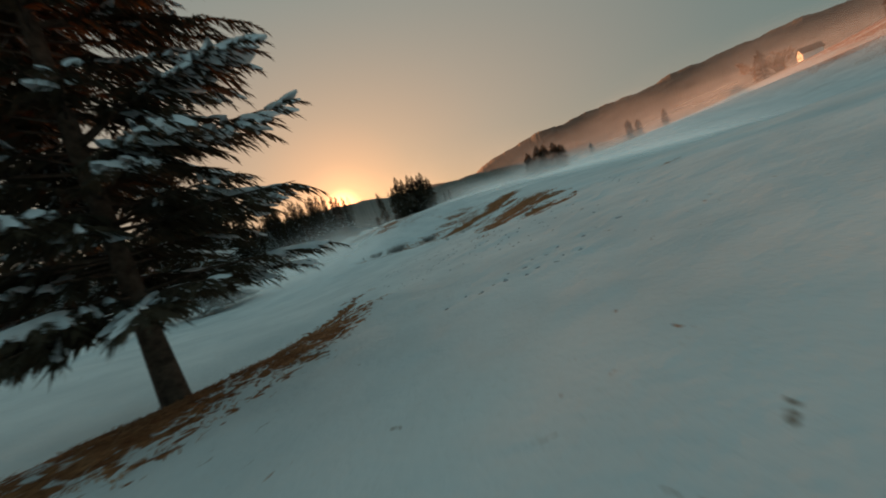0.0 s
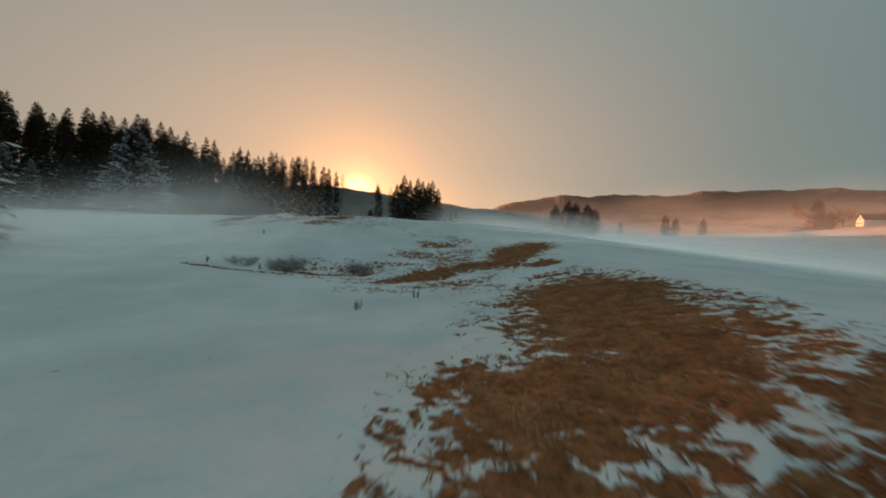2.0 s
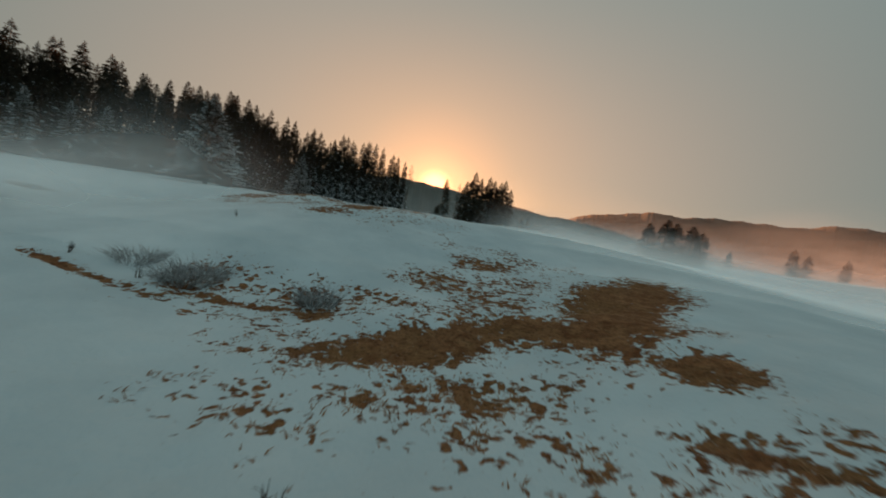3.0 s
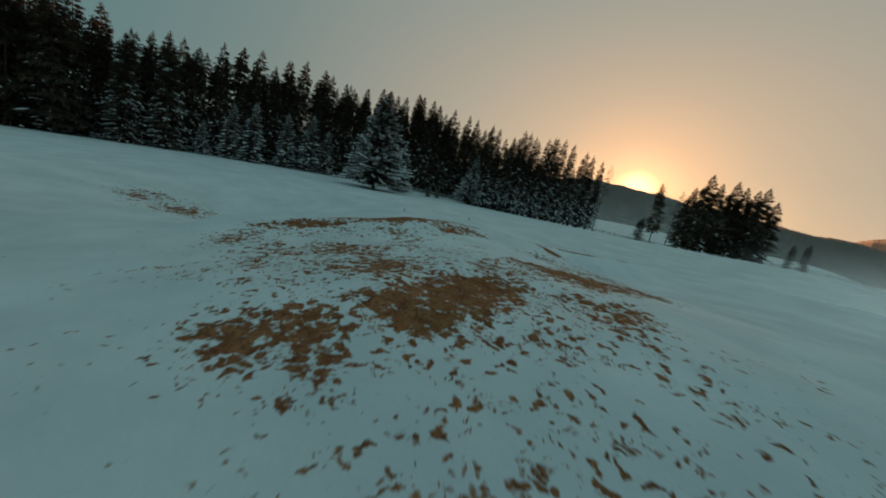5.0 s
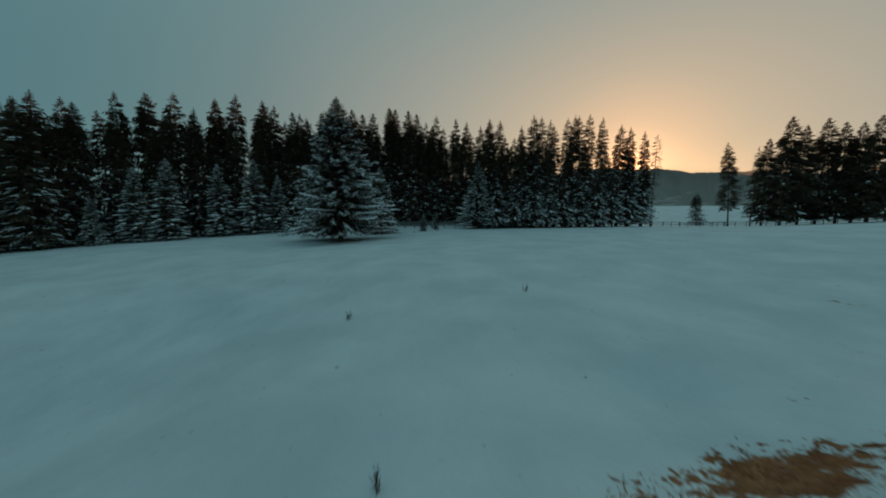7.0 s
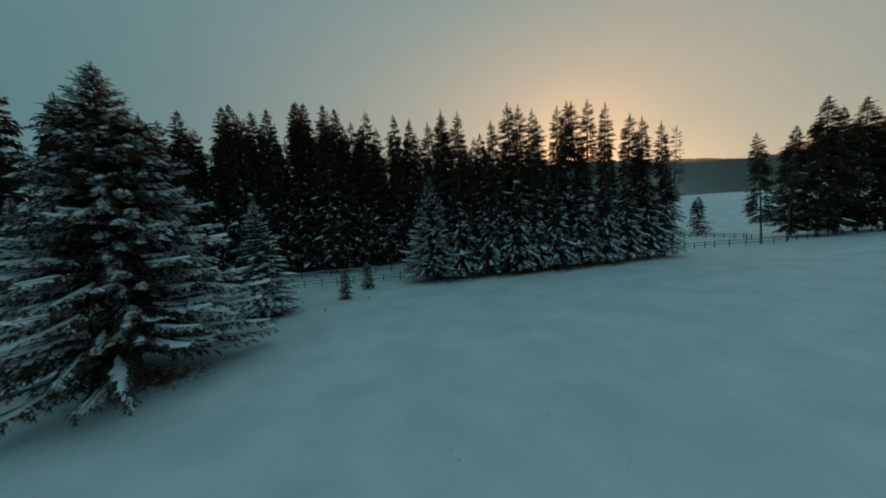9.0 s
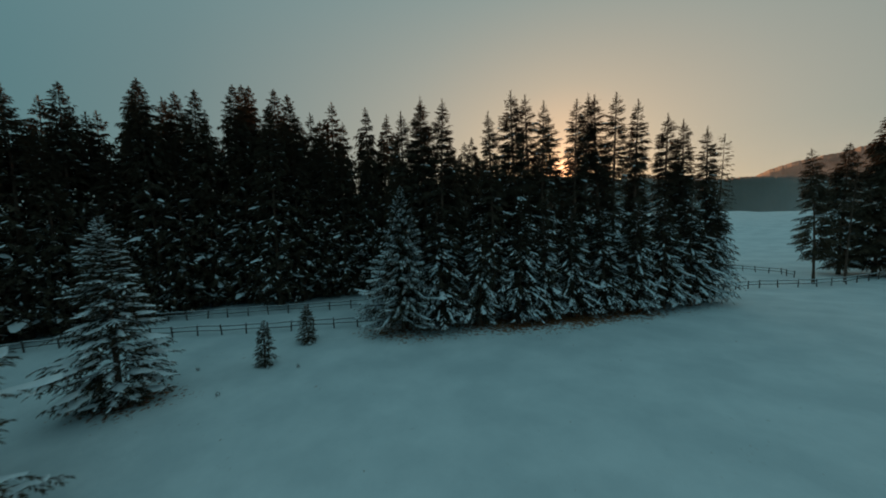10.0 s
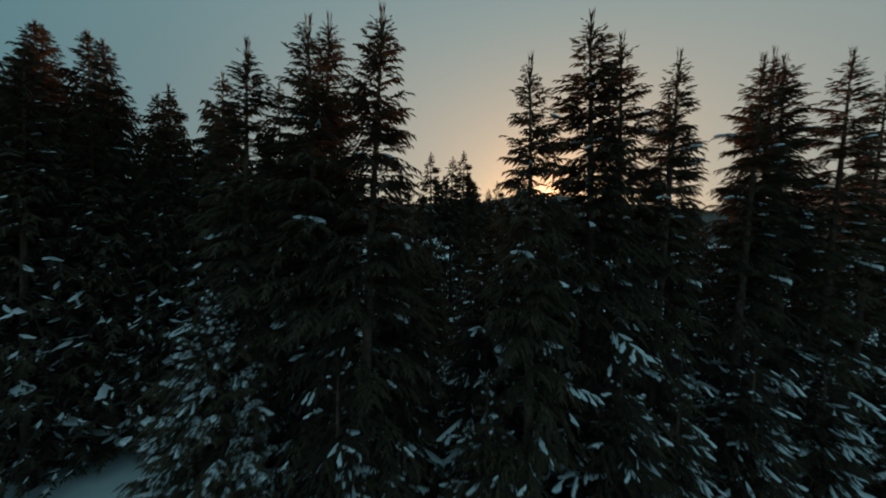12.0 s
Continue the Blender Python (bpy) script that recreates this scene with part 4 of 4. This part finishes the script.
# ---- dry grass, shrubs and weeds ----
def blades(points, rg, per, hgt, spread, width=0.02):
    """Tufts of bent blades: (x, y, size) per tuft."""
    n = len(points)
    P = np.repeat(points, per, 0)
    m = len(P)
    a = rg.rand(m) * 6.283
    r = spread * np.sqrt(rg.rand(m)) * P[:, 2]
    bx, by = P[:, 0] + r * np.cos(a), P[:, 1] + r * np.sin(a)
    bz = ground_z(bx, by) - 0.03
    h = hgt * P[:, 2] * (0.5 + 0.8 * rg.rand(m))
    lean = (1.4 + 1.8 * rg.rand(m)) * h
    b = 0.7 + 0.35 * a + (rg.rand(m) - 0.5) * 1.6
    w = width * (0.7 + 0.8 * rg.rand(m))
    o = np.stack([bx, by, bz], -1)
    side = np.stack([-np.sin(b), np.cos(b), 0 * b], -1) * w[:, None]
    out = np.stack([np.cos(b), np.sin(b), 0 * b], -1)
    mid = o + out * (lean * 0.35)[:, None] + np.array([0, 0, 1.0]) * (h * 0.75)[:, None]
    tip = o + out * lean[:, None] + np.array([0, 0, 1.0]) * (h * 0.85)[:, None]
    v = np.stack([o - side, o + side, mid + side * 0.8, mid - side * 0.8, tip], 1).reshape(-1, 3)
    k = (np.arange(m) * 5)[:, None]
    k3 = np.concatenate([k + np.array([[0, 1, 2]]), k + np.array([[0, 2, 3]]), k + np.array([[3, 2, 4]])])
    return [(v, k3)]


rg = np.random.RandomState(5)
cand = np.stack([rg.uniform(-34, 13, 90000), rg.uniform(-6, 90, 90000)], -1)
val = bareness(cand[:, 0], cand[:, 1]) + wave(cand[:, 0], cand[:, 1], 3, 4, 5.0) * 0.5
keep = (val + 0.45 * (rg.rand(len(cand)) - 0.5) > 0.02) & (rg.rand(len(cand)) < 0.75)
fringe = (val > -0.45) & (val <= 0.02) & (rg.rand(len(cand)) < 0.14)
pick = cand[keep | fringe][:8500]
pts = np.concatenate([pick, (0.6 + 0.8 * rg.rand(len(pick)))[:, None]], 1)
gm = mesh_of("dry_grass", blades(pts, rg, 6, 0.06, 0.22, 0.014), M_grass)
tagged(new("dry_grass", gm), "brown dry grass lying on the banks", "grass", kind="stuff")


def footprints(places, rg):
    """Footprints in the snow, each an uneven patch of packed snow and flattened grass with a lower middle, coloured
    dark like a shaded pit.
    """
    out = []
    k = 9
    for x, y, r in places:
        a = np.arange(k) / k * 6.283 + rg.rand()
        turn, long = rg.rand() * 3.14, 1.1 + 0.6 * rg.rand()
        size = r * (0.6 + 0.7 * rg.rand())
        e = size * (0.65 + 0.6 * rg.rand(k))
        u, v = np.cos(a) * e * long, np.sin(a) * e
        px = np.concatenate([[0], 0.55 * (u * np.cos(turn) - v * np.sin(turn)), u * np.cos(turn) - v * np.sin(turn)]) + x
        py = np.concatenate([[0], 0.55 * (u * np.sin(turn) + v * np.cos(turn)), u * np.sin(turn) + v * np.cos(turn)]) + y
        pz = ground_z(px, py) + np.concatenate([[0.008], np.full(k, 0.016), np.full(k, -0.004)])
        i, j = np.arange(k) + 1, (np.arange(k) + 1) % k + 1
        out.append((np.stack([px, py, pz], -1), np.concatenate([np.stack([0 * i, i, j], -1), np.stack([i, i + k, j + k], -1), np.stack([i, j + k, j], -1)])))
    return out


rf = np.random.RandomState(12)
wander = [(rf.uniform(-4.5, 7.5), rf.uniform(5.0, 18.5), 0.055) for _ in range(110)]
# dark bluish tones paint the shade of trodden pits, fading to the rim
M_print = mat("trodden_snow_shade", (0.12, 0.10, 0.09), 0.9, (0.36, 0.44, 0.50), 5, 4, lo=0.28, hi=0.56)
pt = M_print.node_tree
p_shade = pt.nodes.new("ShaderNodeAttribute"); p_shade.attribute_name = "trodden"
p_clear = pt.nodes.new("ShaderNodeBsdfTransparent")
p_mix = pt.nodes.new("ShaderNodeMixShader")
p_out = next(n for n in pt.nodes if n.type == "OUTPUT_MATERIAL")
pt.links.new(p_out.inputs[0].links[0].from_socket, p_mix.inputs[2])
pt.links.new(p_clear.outputs[0], p_mix.inputs[1]); pt.links.new(p_shade.outputs["Fac"], p_mix.inputs[0])
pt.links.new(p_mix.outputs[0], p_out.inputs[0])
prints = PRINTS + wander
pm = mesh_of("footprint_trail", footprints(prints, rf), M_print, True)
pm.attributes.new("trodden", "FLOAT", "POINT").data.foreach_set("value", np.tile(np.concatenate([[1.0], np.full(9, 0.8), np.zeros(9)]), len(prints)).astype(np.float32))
tagged(new("footprint_trail", pm), "footprints trodden through the snow of the meadow, with bluish shade in their colour", "footprints", kind="stuff")


def shrub(x, y, r, h, n, seed, frost=True):
    rg = np.random.RandomState(seed)
    a = rg.rand(n) * 6.283
    s = np.sqrt(rg.rand(n)) * r
    o = np.stack([s * np.cos(a) * 0.5, s * np.sin(a) * 0.5, np.full(n, -0.1)], -1)
    e = np.stack([s * np.cos(a + 0.4) * 1.15, s * np.sin(a + 0.4) * 1.15, h * (0.45 + 0.6 * rg.rand(n))], -1)
    m = 0.5 * (o + e) + (rg.rand(n, 3) - 0.5) * 0.25 * h
    P = np.stack([o, m, e], 1)
    main = tubes(P, np.full((n, 1), 0.012) * np.array([[1.0, 0.8, 0.3]]), 3)
    k = 3
    o2 = np.repeat(m, k, 0); e2 = o2 + (rg.rand(n * k, 3) - np.array([0.5, 0.5, 0.15])) * 0.5 * h
    side = tubes(np.stack([o2, 0.5 * (o2 + e2) + 0.02, e2], 1), np.full((n * k, 1), 0.008) * np.array([[1.0, 0.7, 0.3]]), 3)
    root = new("shrub")
    root.matrix_basis = pose(x, y, float(ground_z(x, y)))
    p = tagged(new("brushwood", mesh_of("brushwood", [main, side], M_frost if frost else M_bark)), kind="stuff"); p.parent = root
    return tagged(root, "leafless shrub with frosted twigs in a hollow" if frost else "dry brown weed standing in the snow", "shrub", "shrubs in the hollows")


for k, (x, y, r, h, n) in enumerate([(-5.0, 38.3, 1.0, 0.7, 160), (-9.4, 37.0, 1.5, 0.8, 220), (-12.5, 37.2, 1.2, 0.6, 120), (-30.6, 61.0, 0.9, 0.55, 110), (-32.2, 62.6, 0.8, 0.5, 90), (-29.6, 68.0, 0.5, 0.5, 50), (-33.0, 59.0, 1.0, 0.5, 100)]):
    shrub(x, y, r, h, n, 60 + k)
for k, (x, y) in enumerate([(-13.8, 35.7), (-10.5, 36.0), (0.1, 31.0), (-1.6, 28.5), (-15.5, 44.0), (-37, 80), (-40, 72), (-25.2, 76.5), (-19, 68), (-28.5, 66.2), (-32.1, 68.6), (-86, 106), (-80, 105.5), (-79.5, 111)]):
    shrub(x, y, 0.14, 0.45, 7, 90 + k, False)


# ---- thin translucent sheets standing in for ground mist and haze over the far meadow ----
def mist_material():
    m = bpy.data.materials.new("mist_and_haze")
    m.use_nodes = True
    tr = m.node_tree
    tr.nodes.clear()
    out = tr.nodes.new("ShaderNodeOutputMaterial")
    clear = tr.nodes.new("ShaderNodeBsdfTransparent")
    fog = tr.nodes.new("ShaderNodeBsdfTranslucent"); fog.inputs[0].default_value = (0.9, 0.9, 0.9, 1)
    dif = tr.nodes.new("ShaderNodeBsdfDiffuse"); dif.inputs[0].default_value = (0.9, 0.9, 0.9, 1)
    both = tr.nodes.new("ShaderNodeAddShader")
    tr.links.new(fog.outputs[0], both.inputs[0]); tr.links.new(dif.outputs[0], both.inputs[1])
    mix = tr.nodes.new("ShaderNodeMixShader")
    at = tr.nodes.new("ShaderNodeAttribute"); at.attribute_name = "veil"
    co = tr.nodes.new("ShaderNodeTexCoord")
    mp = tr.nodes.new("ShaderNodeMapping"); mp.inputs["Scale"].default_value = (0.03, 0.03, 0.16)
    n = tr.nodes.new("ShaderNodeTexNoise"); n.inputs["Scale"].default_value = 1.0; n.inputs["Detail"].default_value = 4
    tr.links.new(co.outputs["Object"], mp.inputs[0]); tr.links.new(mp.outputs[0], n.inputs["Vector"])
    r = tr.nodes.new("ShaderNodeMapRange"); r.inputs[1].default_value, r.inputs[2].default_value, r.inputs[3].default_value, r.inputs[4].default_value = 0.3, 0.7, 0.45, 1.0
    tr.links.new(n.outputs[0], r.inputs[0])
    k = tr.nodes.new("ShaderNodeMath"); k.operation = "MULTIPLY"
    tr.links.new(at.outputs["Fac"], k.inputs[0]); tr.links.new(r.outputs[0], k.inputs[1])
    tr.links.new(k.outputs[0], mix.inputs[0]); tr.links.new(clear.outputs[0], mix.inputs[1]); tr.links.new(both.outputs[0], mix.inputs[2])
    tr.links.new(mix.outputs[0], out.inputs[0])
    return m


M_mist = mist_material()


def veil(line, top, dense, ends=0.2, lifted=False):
    """One sheet in place of mist or haze, standing on the ground along a line, that thins upwards and to its ends."""
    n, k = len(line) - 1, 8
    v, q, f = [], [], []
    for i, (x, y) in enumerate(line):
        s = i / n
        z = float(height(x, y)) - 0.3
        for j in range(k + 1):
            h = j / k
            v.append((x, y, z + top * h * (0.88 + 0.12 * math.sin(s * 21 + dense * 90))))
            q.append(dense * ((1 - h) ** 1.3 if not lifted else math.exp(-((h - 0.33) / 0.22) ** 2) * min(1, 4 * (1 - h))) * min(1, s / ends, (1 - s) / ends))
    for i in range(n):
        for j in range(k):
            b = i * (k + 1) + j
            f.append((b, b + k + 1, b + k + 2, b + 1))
    m = bpy.data.meshes.new("mist_haze_sheet")
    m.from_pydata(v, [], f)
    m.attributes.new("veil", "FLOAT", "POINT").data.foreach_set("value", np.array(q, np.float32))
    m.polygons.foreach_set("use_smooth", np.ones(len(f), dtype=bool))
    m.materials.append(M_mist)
    o = new("mist_haze_sheet", m)
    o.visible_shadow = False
    return tagged(o, "thin translucent sheet standing in for mist and haze", "mist", kind="stuff")


def arc(dist, a0, a1, centre=(3, 20), n=60):
    return [(centre[0] + dist * math.sin(radians(a0 + (a1 - a0) * i / n)), centre[1] + dist * math.cos(radians(a0 + (a1 - a0) * i / n))) for i in range(n + 1)]


def straight(x0, y0, x1, y1, n=40):
    return [(x0 + (x1 - x0) * i / n, y0 + (y1 - y0) * i / n) for i in range(n + 1)]


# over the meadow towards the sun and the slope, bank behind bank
# the far tall sheets stand in for warm haze and sun glow on hills
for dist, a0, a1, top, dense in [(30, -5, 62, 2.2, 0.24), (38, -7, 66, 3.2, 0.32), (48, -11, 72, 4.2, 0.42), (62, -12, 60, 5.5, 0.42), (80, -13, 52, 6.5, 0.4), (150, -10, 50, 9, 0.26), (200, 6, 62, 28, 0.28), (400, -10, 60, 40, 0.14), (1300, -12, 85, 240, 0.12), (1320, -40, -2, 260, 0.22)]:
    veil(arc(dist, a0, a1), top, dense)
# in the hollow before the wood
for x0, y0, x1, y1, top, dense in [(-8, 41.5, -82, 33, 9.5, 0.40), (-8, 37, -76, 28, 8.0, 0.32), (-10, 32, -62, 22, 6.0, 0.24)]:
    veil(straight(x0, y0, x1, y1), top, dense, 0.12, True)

# model trees stand at their first places
for kind_name, (ob, m, label, group) in FIRST.items():
    ob.matrix_basis = m
    if label or group:
        tagged(ob, label, group=group)
